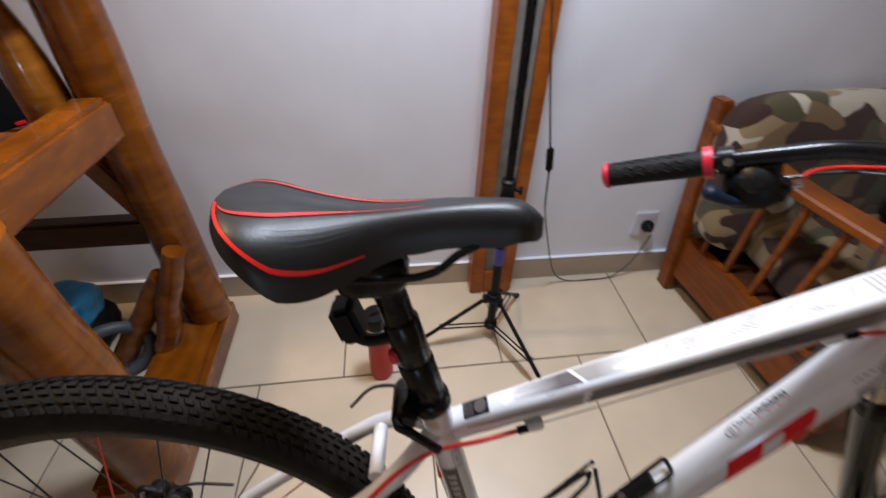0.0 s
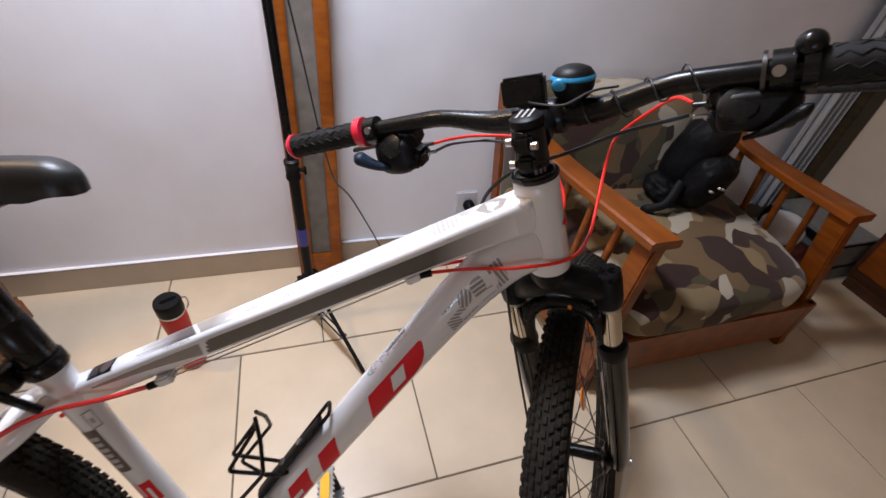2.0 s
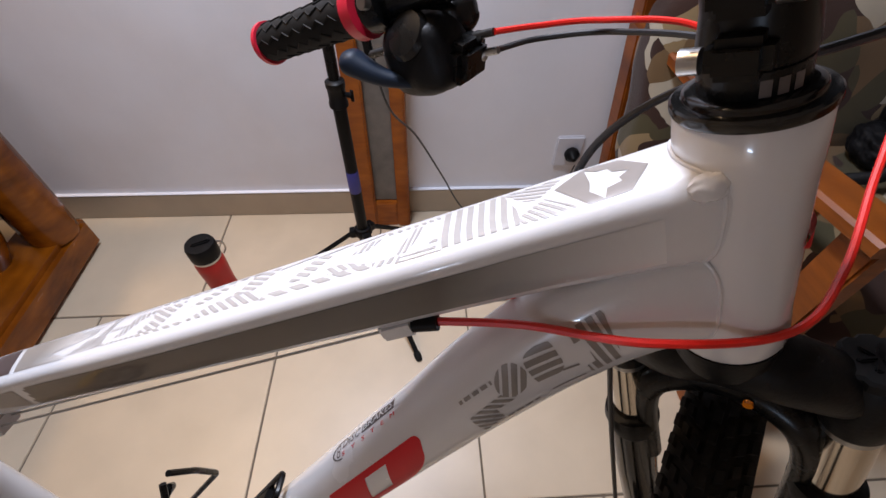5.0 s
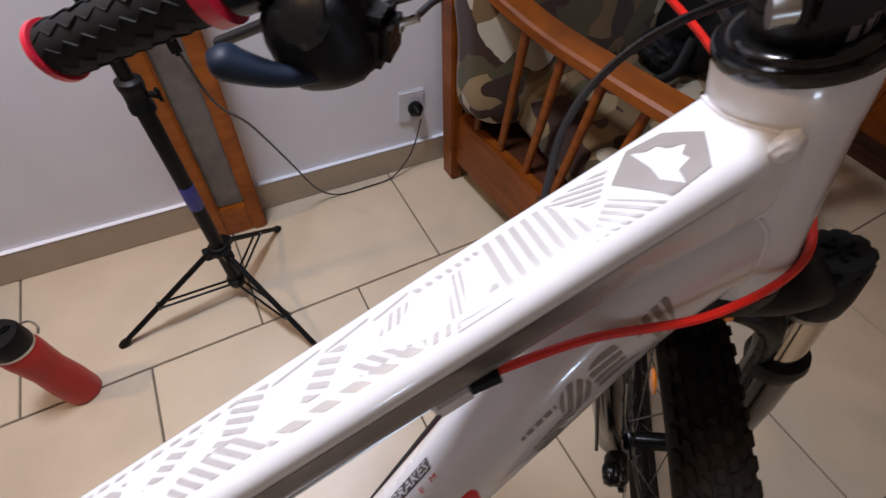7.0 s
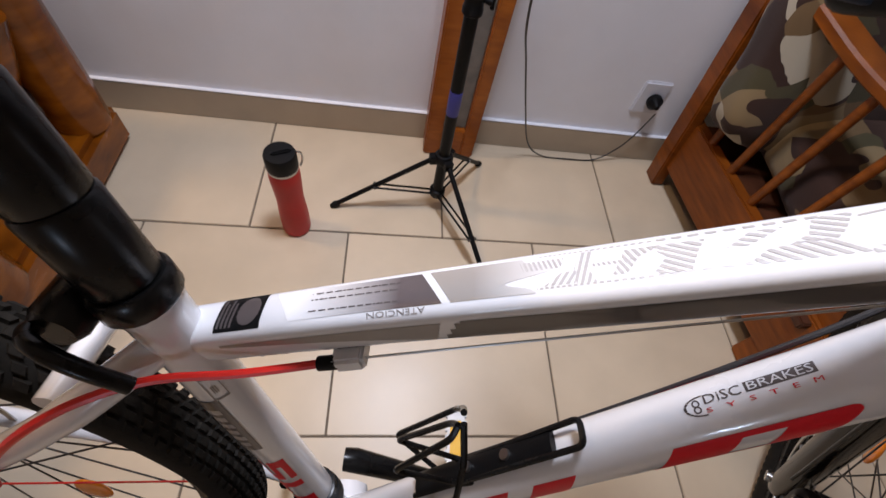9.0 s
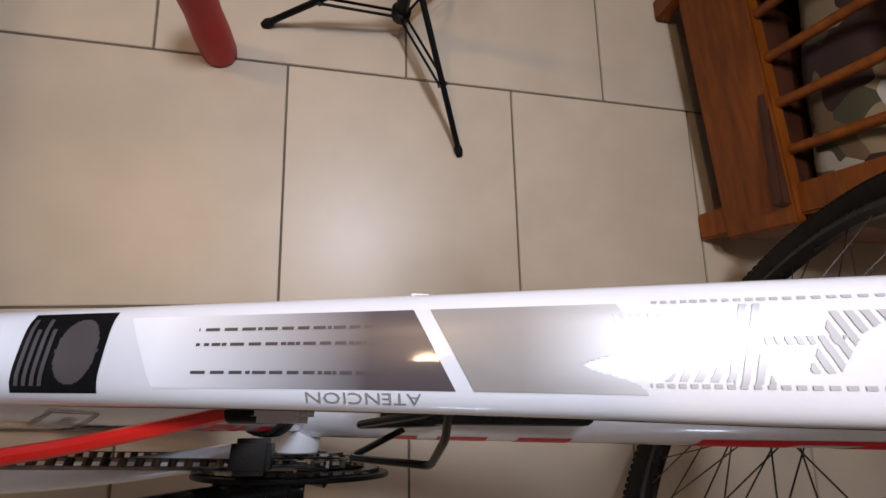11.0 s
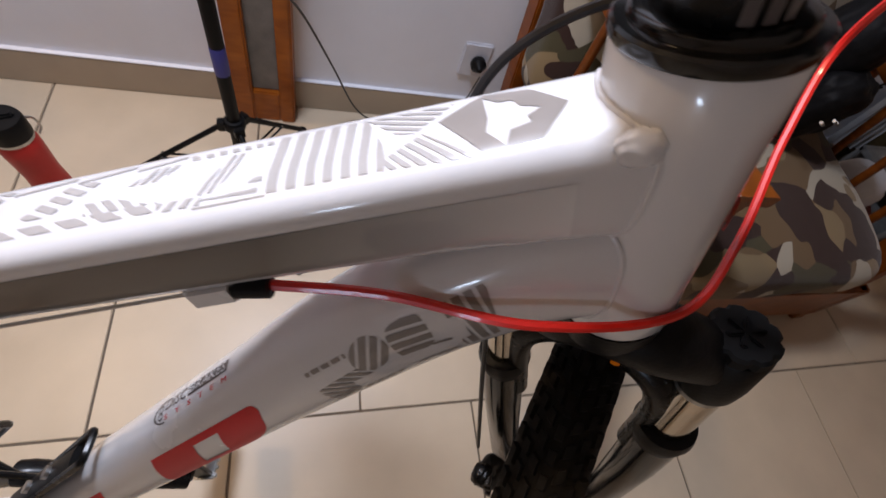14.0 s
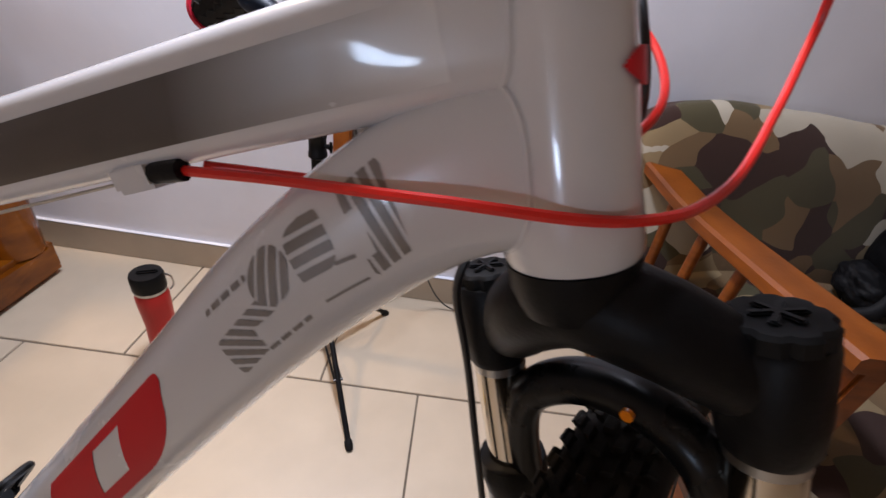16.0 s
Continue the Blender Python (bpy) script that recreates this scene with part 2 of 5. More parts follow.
def box(lo, hi, bevel=0.003):
    """A box with chamfered edges."""
    bm = bmesh.new()
    bmesh.ops.create_cube(bm, size=1)
    c = [(a + b) / 2 for a, b in zip(lo, hi)]
    s = [abs(b - a) for a, b in zip(lo, hi)]
    for v in bm.verts:
        v.co = Vector([c[i] + v.co[i] * s[i] for i in range(3)])
    if bevel:
        bmesh.ops.bevel(bm, geom=bm.edges[:], offset=min(bevel, min(s) * 0.45), segments=2, affect="EDGES")
    bm.verts.index_update()
    out = [v.co.copy() for v in bm.verts], [[v.index for v in f.verts] for f in bm.faces]
    bm.free()
    return out


def lathe(profile, sides=32, axis="z"):
    """A turned body from (radius, height) pairs."""
    verts, faces = [], []
    for r, h in profile:
        for k in range(sides):
            t = 2 * math.pi * k / sides
            p = (max(r, 1e-4) * math.cos(t), max(r, 1e-4) * math.sin(t), h)
            verts.append(Vector(p if axis == "z" else (p[0], p[2], p[1]) if axis == "y" else (p[2], p[0], p[1])))
    for i in range(len(profile) - 1):
        for k in range(sides):
            a, b = i * sides, (i + 1) * sides
            faces.append([a + k, a + (k + 1) % sides, b + (k + 1) % sides, b + k])
    faces += [list(range(sides)), list(range((len(profile) - 1) * sides, len(profile) * sides))]
    return verts, faces


def moved(geo, m):
    return [m @ Vector(p) for p in geo[0]], geo[1]


def thing(name, m, label, category, group="", kind=""):
    ob = new(name)
    ob.empty_display_size = 0.05
    ob.matrix_world = m
    return tagged(ob, label, category, group, kind)


def structure(name, geo, mat, label, category):
    return tagged(Bits().add(*geo).part(name, mat), label, category, "", "structure")


# ---- room ----
L = 0.453
WALL_TURN = pose(0, 0.351, 0, 0, 0, -0.9)
EAST, WEST, SOUTH, HIGH = 2.28, -2.1, -2.6, 2.5
structure("wall_north", moved(box((WEST - 0.2, 0, -0.02), (2.5, 0.15, HIGH), 0), WALL_TURN), WALL, "smooth painted wall, pale lavender grey", "wall")
# the beige also carries this side wall's shade
structure("wall_east", box((EAST, SOUTH, -0.02), (EAST + 0.15, 0.36, HIGH), 0), BEIGE_WALL, "beige side wall with its shade put into the colour", "wall")
structure("wall_west", box((WEST - 0.15, SOUTH, -0.02), (WEST, 0.36, HIGH), 0), WALL, "pale painted side wall", "wall")
# unseen wall, beige so that the tubes reflect a brownish room
structure("wall_south", box((WEST - 0.15, SOUTH - 0.15, -0.02), (EAST + 0.15, SOUTH, HIGH), 0), BEIGE_WALL, "unseen beige wall behind the bicycle", "wall")
structure("ceiling", box((WEST - 0.15, SOUTH - 0.15, HIGH), (EAST + 0.15, 0.55, HIGH + 0.1), 0), CEIL, "plain off-white painted ceiling", "ceiling")
structure("baseboard", moved(box((WEST, -0.011, 0), (2.28, 0, 0.087), 0.002), WALL_TURN), SKIRT, "beige ceramic skirting tile strip along the wall", "baseboard")
# pale strip in place of light on the skirting's top edge
structure("trim", moved(box((WEST, -0.0118, 0.0872), (2.27, 0, 0.0895), 0.0005), WALL_TURN), WALL, "thin pale strip for the lit top edge of the skirting", "trim")
floor = structure("floor", box((WEST - 0.1, SOUTH - 0.1, -0.05), (EAST + 0.1, 0.5, -0.0035), 0), GROUT, "beige ceramic tile floor with brown grout joints", "floor")

# ---- pillar by the wall ----
pillar = thing("wooden_pillar", pose(0.247, 0.34, 0, 0, 1.0, -0.9), "orange varnished wooden pillar with a grey recessed strip", "pillar")
Bits().add(*box((-0.069, -0.062, 0), (-0.027, 0.02, 2.498), 0.004)).part("side_board", ORANGE_WOOD, pillar)
Bits().add(*box((0.033, -0.062, 0), (0.067, 0.02, 2.498), 0.004)).part("side_board", ORANGE_WOOD, pillar)
Bits().add(*box((-0.027, -0.045, 0.09), (0.033, 0.02, 2.498), 0.002)).part("infill_strip", GREY_STONE, pillar, "rough grey strip between the boards")
Bits().add(*box((-0.027, -0.058, 0), (0.033, 0.02, 0.089), 0.003)).part("foot_block", ORANGE_WOOD, pillar)

# ---- socket and cable ----
SOCK = pose(0.762, 0.339, 0.208, 0, 0, -0.9)
socket = thing("wall_socket", SOCK, "white plastic wall socket with a black plug in it", "wall socket")
Bits().add(*box((-0.045, -0.006, -0.045), (0.03, 0.008, 0.05), 0.004)).part("plate", SOCKET, socket)
Bits().add(*moved(lathe([(0.018, 0), (0.020, 0.004), (0.020, 0.016), (0.014, 0.022), (0.006, 0.034)], 20, "y"), pose(0, -0.006, 0, 180))).part("plug", BLACK_PLASTIC, socket, "round black plug")
cord = thing("power_cord", pose(0, 0, 0), "thin black power cord with an inline switch hanging from the stand", "cable")
Bits().add(*sweep(smooth_line([(0.218, 0.116, 1.30), (0.226, 0.108, 1.04), (0.240, 0.098, 0.92), (0.258, 0.086, 0.78), (0.274, 0.066, 0.65)]), 0.0020, 6)).part("wire", CABLE, cord)
Bits().add(*moved(box((-0.007, -0.007, -0.028), (0.007, 0.007, 0.028), 0.004), pose(0.278, 0.064, 0.620, 0, -6))).part("switch", BLACK_PLASTIC, cord, "black inline rocker switch")
Bits().add(*sweep(smooth_line([(0.282, 0.066, 0.595), (0.302, 0.100, 0.49), (0.345, 0.180, 0.38), (0.405, 0.250, 0.21), (0.462, 0.292, 0.06), (0.52, 0.302, 0.006), (0.60, 0.300, 0.004), (0.68, 0.304, 0.006), (0.735, 0.312, 0.05), (0.758, 0.310, 0.11), (0.767, 0.300, 0.19)]), 0.0022, 6)).part("wire", CABLE, cord)

# ---- tripod ----
tripod = thing("light_stand", pose(0.208, 0.103, 0), "black folding light stand tripod on the tiles", "tripod")
Bits().add(*sweep([(0, 0, 0.045), (0, 0, 0.53)], 0.0125, 18)).part("lower_tube", BLACK_PLASTIC, tripod)
Bits().add(*sweep([(0, 0, 0.52), (0, 0, 1.62)], 0.0100, 18)).part("upper_tube", BLACK, tripod)
Bits().add(*lathe([(0.013, 0.500), (0.0175, 0.503), (0.0175, 0.512), (0.0160, 0.515), (0.0160, 0.538), (0.0175, 0.540), (0.0175, 0.550), (0.0125, 0.554)], 20)).part("clamp_collar", BLACK_PLASTIC, tripod)
Bits().add(*sweep([(0.014, -0.004, 0.527), (0.028, -0.010, 0.527)], [0.004, 0.006], 10)).add(*sweep([(0.028, -0.010, 0.517), (0.028, -0.010, 0.537)], 0.004, 8, flat=0.6)).part("clamp_knob", BLACK_PLASTIC, tripod)
Bits().add(*lathe([(0.013, 0.158), (0.020, 0.160), (0.022, 0.166), (0.022, 0.176), (0.018, 0.182), (0.013, 0.183)], 20)).part("hub", BLACK_PLASTIC, tripod)
Bits().add(*lathe([(0.010, 0.040), (0.017, 0.043), (0.019, 0.050), (0.019, 0.062), (0.013, 0.066)], 20)).part("lower_hub", BLACK_PLASTIC, tripod)
Bits().add(*lathe([(0.0129, 0.296), (0.0132, 0.298), (0.0132, 0.350), (0.0129, 0.352)], 18)).part("sticker", material("blue_sticker", (0.035, 0.04, 0.30), 0.4), tripod)
for fx, fy in ((-0.247, -0.027), (0.122, -0.252), (0.123, 0.147)):
    d = Vector((fx, fy, 0)).normalized()
    hip, toe = d * 0.020 + Vector((0, 0, 0.170)), Vector((fx, fy, 0.008))
    Bits().add(*sweep([hip, toe], 0.0058, 10)).part("leg", BLACK_PLASTIC, tripod)
    Bits().add(*sweep([Vector((fx, fy, 0.0115)) - d * 0.008, Vector((fx, fy, 0.0075)), Vector((fx, fy, 0.0)) + d * 0.008], [0.0076, 0.0086, 0.0070], 10)).part("rubber_foot", BLACK_MATT, tripod)
    side = d.cross(Vector((0, 0, 1))) * 0.0065
    Bits().add(*box((-0.006, -0.010, -0.012), (0.012, 0.010, 0.010), 0.002)).move(Matrix.Translation(d * 0.020 + Vector((0, 0, 0.168))) @ Vector((1, 0, 0)).rotation_difference(d).to_matrix().to_4x4()).part("leg_bracket", BLACK_PLASTIC, tripod)
    mid = hip.lerp(toe, 0.58)
    for q in (-1, 1):
        Bits().add(*sweep([d * 0.016 + Vector((0, 0, 0.053)) + side * q, mid + side * q], 0.0026, 8)).part("brace", BLACK_PLASTIC, tripod)
    Bits().add(*sweep([mid - side * 1.5, mid + side * 1.5], 0.0034, 8)).part("rivet", DARK_STEEL, tripod)

# ---- bottle ----
bottle = thing("water_bottle", pose(-0.119, 0.008, 0, 0, 0, 25), "red metal water bottle with a black lid on the tiles", "bottle")
Bits().add(*lathe([(0.026, 0), (0.030, 0.003), (0.0315, 0.01), (0.0315, 0.06), (0.0295, 0.095), (0.0285, 0.115), (0.0300, 0.150), (0.0312, 0.175), (0.0312, 0.192), (0.0285, 0.203)], 36)).part("body", BOTTLE, bottle)
Bits().add(*lathe([(0.0278, 0.201), (0.0300, 0.203), (0.0300, 0.210)], 36)).part("neck_ring", STEEL, bottle)
Bits().add(*lathe([(0.0306, 0.209), (0.0312, 0.212), (0.0312, 0.240), (0.029, 0.246), (0.010, 0.247)], 36)).add(*box((-0.016, -0.006, 0.245), (0.022, 0.006, 0.253), 0.003)).part("lid", BLACK_PLASTIC, bottle)
Bits().add(*sweep(smooth_line([(0.031, 0, 0.238), (0.040, 0.004, 0.228), (0.041, 0.006, 0.206), (0.034, 0.002, 0.196)]), 0.002, 6)).part("wire_loop", STEEL, bottle)

# ---- sofa ----
sofa = thing("armchair", pose(0.86, 0.0, 0), "low wooden armchair with camouflage cushions against the wall", "armchair")


def plank(a, b, width, thick, bevel=0.004, side=(0, 0, 1)):
    """A board from a to b; width along side."""
    a, b = Vector(a), Vector(b)
    d = (b - a)
    m = Matrix.Identity(4)
    x = d.normalized()
    z = Vector(side)
    z = (z - x * z.dot(x)).normalized()
    y = z.cross(x)
    m.col[0][:3], m.col[1][:3], m.col[2][:3], m.col[3][:3] = x, y, z, a
    return moved(box((0, -thick / 2, -width / 2), (d.length, thick / 2, width / 2), bevel), m)


def armchair_side(foot, top, back_x):
    """One slatted side; foot, top: x of the front post's ends; back_x: x of the back post's ends."""
    b0, b1 = back_x
    Bits().add(*plank((b0, 0.255, 0), (b1, 0.300, 0.64), 0.055, 0.034, side=(0, 1, 0))).part("back_post", SOFA_WOOD, sofa)
    Bits().add(*plank((foot, -0.287, 0), (top, -0.268, 0.518), 0.060, 0.034, side=(0, 1, 0))).part("front_post", SOFA_WOOD, sofa)
    f0 = foot + (top - foot) * 0.27
    Bits().add(*plank((b0, 0.30, 0.140), (f0 - 0.006, -0.325, 0.140), 0.15, 0.030)).part("side_rail", SOFA_WOOD, sofa)
    pts = smooth_line([(b1 + 0.010, 0.29, 0.575), (b1 + (top - b1) * 0.36, 0.16, 0.545), (b1 + (top - b1) * 0.60, 0.03, 0.524), (b1 + (top - b1) * 0.82, -0.14, 0.523), (top, -0.305, 0.529)], 5)
    ring = []
    for i, p in enumerate(pts):
        w = 0.028 + 0.012 * i / (len(pts) - 1)
        ring.append([p + Vector((s * w, 0, h)) for s, h in ((-1, -0.010), (-1, 0.006), (-0.85, 0.011), (0.85, 0.011), (1, 0.006), (1, -0.010), (0.9, -0.013), (-0.9, -0.013))])
    v = [p for r in ring for p in r]
    f = [[i * 8 + k, i * 8 + (k + 1) % 8, (i + 1) * 8 + (k + 1) % 8, (i + 1) * 8 + k] for i in range(len(ring) - 1) for k in range(8)]
    Bits().add(v, f + [list(range(8)), list(range(len(v) - 8, len(v)))]).part("arm", SOFA_WOOD, sofa)
    for k in range(5):
        t = (k + 0.9) / 6
        y = 0.265 - t * 0.55
        xa, xb = b0 + (f0 - b0) * t, b1 + (top - b1) * (0.1 + 0.9 * t)
        Bits().add(*sweep([(xa, y, 0.205), (xb, y - 0.008, 0.555 - 0.035 * min(1, t * 1.8))], 0.0100, 10)).part("spindle", SOFA_WOOD, sofa)


armchair_side(0.055, 0.093, (0.000, -0.045))
armchair_side(0.810, 0.685, (0.720, 0.700))
Bits().add(*box((0.06, -0.325, 0.065), (0.79, -0.297, 0.215), 0.004)).part("front_rail", SOFA_WOOD, sofa)
Bits().add(*box((0.02, 0.27, 0.30), (0.70, 0.29, 0.37), 0.004)).part("back_rail", SOFA_WOOD, sofa)
Bits().add(*box((0.02, -0.29, 0.19), (0.70, 0.25, 0.21), 0.003)).part("seat_board", DARK_WOOD, sofa)


def cushion(name, size, m, lumps=0.012, seed=3):
    """A soft rounded box with a slightly uneven face."""
    bm = bmesh.new()
    bmesh.ops.create_cube(bm, size=2)
    bmesh.ops.subdivide_edges(bm, edges=bm.edges[:], cuts=15, use_grid_fill=True)
    for v in bm.verts:
        p = v.co.copy()
        q = Vector([math.copysign(abs(c) ** 1.0, c) for c in p])
        r = (abs(p.x) ** 7 + abs(p.y) ** 7 + abs(p.z) ** 5) ** (1 / 6.3)
        q = p / max(r, 0.001)
        w = Vector((q.x * size[0] / 2, q.y * size[1] / 2, q.z * size[2] / 2))
        puff = (1 - min(1, abs(q.x)) ** 3) * (1 - min(1, abs(q.y)) ** 3)
        w.z += math.copysign(1, q.z) * puff * 0.028 * min(1, abs(q.z))
        n = noise.noise(Vector((w.x * 7 + seed, w.y * 7, w.z * 7)))
        w += q.normalized() * n * lumps
        v.co = m @ w
    bm.verts.index_update()
    geo = [v.co.copy() for v in bm.verts], [[v.index for v in f.verts] for f in bm.faces]
    bm.free()
    return Bits().add(*geo).part(name, CAMO, sofa, "camouflage cotton cushion")


cushion("seat_cushion", (0.64, 0.62, 0.13), pose(0.40, -0.03, 0.288, 3))
cushion("back_cushion", (0.66, 0.44, 0.12), pose(0.28, 0.205, 0.455, 78), seed=9)

# ---- backpack on the armchair ----
pack = thing("backpack", pose(1.33, 0.04, 0.385, 14, 0, 8), "black nylon backpack with bright zip pulls on the seat", "backpack")


def blob(size, seed, rough=0.12, cuts=3, power=3.0):
    bm = bmesh.new()
    bmesh.ops.create_icosphere(bm, subdivisions=cuts + 1, radius=1)
    for v in bm.verts:
        p = v.co
        r = (abs(p.x) ** power + abs(p.y) ** power + abs(p.z) ** power) ** (-1 / power)
        n = noise.noise(p * 2.3 + Vector((seed, 0, 0))) * rough + noise.noise(p * 6 + Vector((0, seed, 0))) * rough * 0.4
        v.co = Vector((p.x * size[0], p.y * size[1], p.z * size[2])) * r * (1 + n)
    bm.verts.index_update()
    geo = [v.co.copy() for v in bm.verts], [[v.index for v in f.verts] for f in bm.faces]
    bm.free()
    return geo


Bits().add(*moved(blob((0.076, 0.066, 0.140), 2, 0.07, 4, 2.3), pose(0.006, 0.045, 0.142, 0, 3))).part("main_bag", NYLON, pack)
Bits().add(*moved(blob((0.046, 0.055, 0.034), 9, 0.12, 4, 2.6), pose(-0.070, 0.020, 0.032))).part("side_pocket", NYLON, pack)
Bits().add(*moved(blob((0.070, 0.046, 0.088), 6, 0.08, 4, 2.8), pose(0.004, -0.036, 0.100))).part("front_pocket", NYLON, pack)
for k in range(6):
    Bits().add(*sweep(smooth_line([(0.05 + 0.010 * k, -0.047, 0.19 - 0.012 * k), (0.07 + 0.008 * k, -0.040, 0.17 - 0.016 * k), (0.06 + 0.008 * k, -0.052, 0.14 - 0.014 * k)]), 0.0022, 6)).part("net_cord", BLACK_PLASTIC, pack)
for x, z in ((-0.05, 0.155), (-0.02, 0.160), (0.004, 0.150)):
    Bits().add(*moved(box((-0.012, -0.003, -0.003), (0.012, 0.003, 0.003), 0.001), pose(x, -0.090, z - 0.03, 0, 25))).part("zip_pull", STEEL, pack, "bright metal zip pull")
Bits().add(*sweep(smooth_line([(-0.08, -0.02, 0.10), (-0.13, -0.05, 0.05), (-0.17, -0.03, 0.012), (-0.12, -0.06, -0.005)]), 0.012, 8, flat=0.4)).part("strap", NYLON, pack)

# ---- log desk ----
desk = thing("log_desk", pose(-0.66, 0, 0), "rustic desk of glossy varnished logs and beams", "desk")


def log(a, b, r0, r1, seed, flat=0.9, knots=0.12):
    """A hewn log with a slightly wandering outline."""
    a, b = Vector(a), Vector(b)
    pts, rad = [], []
    for i in range(15):
        t = i / 14
        w = Vector((noise.noise(Vector((seed, t * 3, 0))), noise.noise(Vector((seed + 9, t * 3, 5))), 0)) * 0.012
        pts.append(a.lerp(b, t) + w * math.sin(math.pi * t))
        rad.append((r0 + (r1 - r0) * t) * (1 + knots * noise.noise(Vector((seed * 2, t * 5, 2)))))
    return sweep(pts, rad, 14, flat=flat)


Bits().add(*log((0.048, 0.205, 0.09), (0.062, 0.215, 1.12), 0.064, 0.056, 1, knots=0.06)).part("post", LOG_WOOD, desk)
Bits().add(*box((-0.06, -0.29, 0), (0.102, 0.262, 0.100), 0.016)).part("floor_beam", LOG_WOOD, desk)
Bits().add(*log((0.052, -0.225, 0.085), (0.060, -0.245, 0.72), 0.071, 0.066, 4, knots=0.06)).part("post", LOG_WOOD, desk)
Bits().add(*plank((0.055, 0.155, 0.705), (0.055, -0.42, 0.735), 0.085, 0.07, 0.010)).part("side_beam", LOG_WOOD, desk)
Bits().add(*log((-0.030, 0.090, 0.09), (0.080, 0.130, 0.385), 0.036, 0.028, 7)).part("brace", LOG_WOOD, desk)
Bits().add(*log((-0.16, 0.11, 0.05), (0.010, 0.150, 0.29), 0.034, 0.030, 8)).part("brace", LOG_WOOD, desk)
Bits().add(*plank((0.02, 0.22, 0.39), (-0.9, 0.22, 0.39), 0.075, 0.045, 0.008)).part("rear_rail", DARK_WOOD, desk)
Bits().add(*plank((-0.06, 0.205, 0.645), (0.03, 0.205, 0.43), 0.05, 0.045, 0.006)).part("strut", LOG_WOOD, desk)
Bits().add(*box((-0.95, -0.40, 0.66), (0.010, 0.135, 0.695), 0.006)).add(*box((-0.95, 0.1352, 0.66), (-0.03, 0.26, 0.695), 0.006)).part("desktop", LOG_WOOD, desk)
Bits().add(*log((-0.9, 0.2, 0), (-0.9, 0.2, 0.66), 0.07, 0.06, 11)).part("post", LOG_WOOD, desk)
Bits().add(*log((-0.9, -0.28, 0), (-0.9, -0.28, 0.66), 0.07, 0.06, 13)).part("post", LOG_WOOD, desk)

lamp = thing("table_lamp", pose(-0.702, 0.182, 0.699), "turned glossy wooden table lamp with a pale shade", "lamp")
Bits().add(*lathe([(0.041, 0), (0.045, 0.01), (0.044, 0.05), (0.039, 0.11), (0.031, 0.16), (0.021, 0.20), (0.012, 0.217)], 32)).part("base", LAMP_WOOD, lamp)
Bits().add(*lathe([(0.085, 0.215), (0.088, 0.22), (0.060, 0.36), (0.057, 0.36)], 32)).part("shade", CREAM, lamp, "pale cream shade")
Bits().add(*sweep(smooth_line([(0.03, 0.01, 0.22), (0.06, 0.03, 0.17), (0.075, 0.03, 0.12), (0.05, 0.02, 0.10)]), 0.0008, 6)).part("pull_cord", PAPER, lamp, "thin pale pull cord")
monitor = thing("computer_monitor", pose(-0.785, -0.02, 0.697, 0, 0, 50), "black flat screen seen from its edge on the desk", "monitor")
Bits().add(*box((-0.24, -0.012, 0.03), (0.15, 0.012, 0.36), 0.004)).part("panel", BLACK_PLASTIC, monitor)
Bits().add(*box((-0.10, -0.07, 0.0), (0.06, 0.07, 0.012), 0.004)).add(*box((-0.04, 0.0, 0.01), (0.0, 0.03, 0.12), 0.003)).part("foot", BLACK_PLASTIC, monitor)
Bits().add(*box((0.130, -0.016, 0.034), (0.146, -0.011, 0.040), 0.001)).part("standby_light", RED, monitor, "small red standby light")
papers = thing("papers", pose(-0.70, 0.03, 0.697, 0, 0, 50), "small stack of white papers on the desk", "paper")
Bits().add(*box((-0.016, -0.05, 0), (0.016, 0.04, 0.008), 0.001)).part("stack", PAPER, papers)

bag = thing("blue_bag", pose(-0.97, 0.20, 0), "bright blue and black bag under the desk", "bag")
Bits().add(*moved(blob((0.075, 0.08, 0.055), 21, 0.10), pose(0, 0, 0.150))).part("top", BLUE, bag)
Bits().add(*moved(blob((0.082, 0.088, 0.066), 22, 0.08), pose(0, 0, 0.069))).part("bottom", NYLON, bag)
ring = thing("rubber_ring", pose(-0.815, 0.07, 0.0, 0, 0, 35), "dark grey ring-shaped inner tube leaning under the desk", "inner tube")
Bits().add(*moved(sweep([(0.085 * math.cos(k * math.tau / 32), 0, 0.085 * math.sin(k * math.tau / 32)) for k in range(32)], 0.016, 12, closed=True), pose(0, 0, 0.100))).part("tube", material("grey_rubber", (0.06, 0.065, 0.075), 0.5), ring)

# ---- far right corner ----
tagged(Bits().add(*box((2.19, 0.205, 0), (2.277, 0.29, 2.498), 0.004)).part("corner_post", OLIVE_WOOD), "dark stained wooden post in the corner", "post", "", "structure")
curtain = thing("grey_curtain", pose(2.06, 0.255, 0), "long grey curtain hanging in the corner", "curtain")
cv, cf = [], []
for i in range(33):
    u = i / 32
    for z in (0.12, 2.35):
        cv.append((u * 0.13 + 0.0, 0.018 * math.sin(u * 26), z))
for i in range(32):
    cf.append([2 * i, 2 * i + 2, 2 * i + 3, 2 * i + 1])
back = [(x, y + 0.006, z) for x, y, z in cv]
Bits().add(cv, cf).add(back, cf).part("cloth", CURTAIN, curtain)
chest = thing("dark_cabinet", pose(2.19, -0.12, 0), "low dark red-brown wooden cabinet at the side wall", "cabinet")
Bits().add(*box((0, -1.2, 0.05), (0.085, 0, 0.62), 0.006)).part("body", DARK_WOOD, chest)
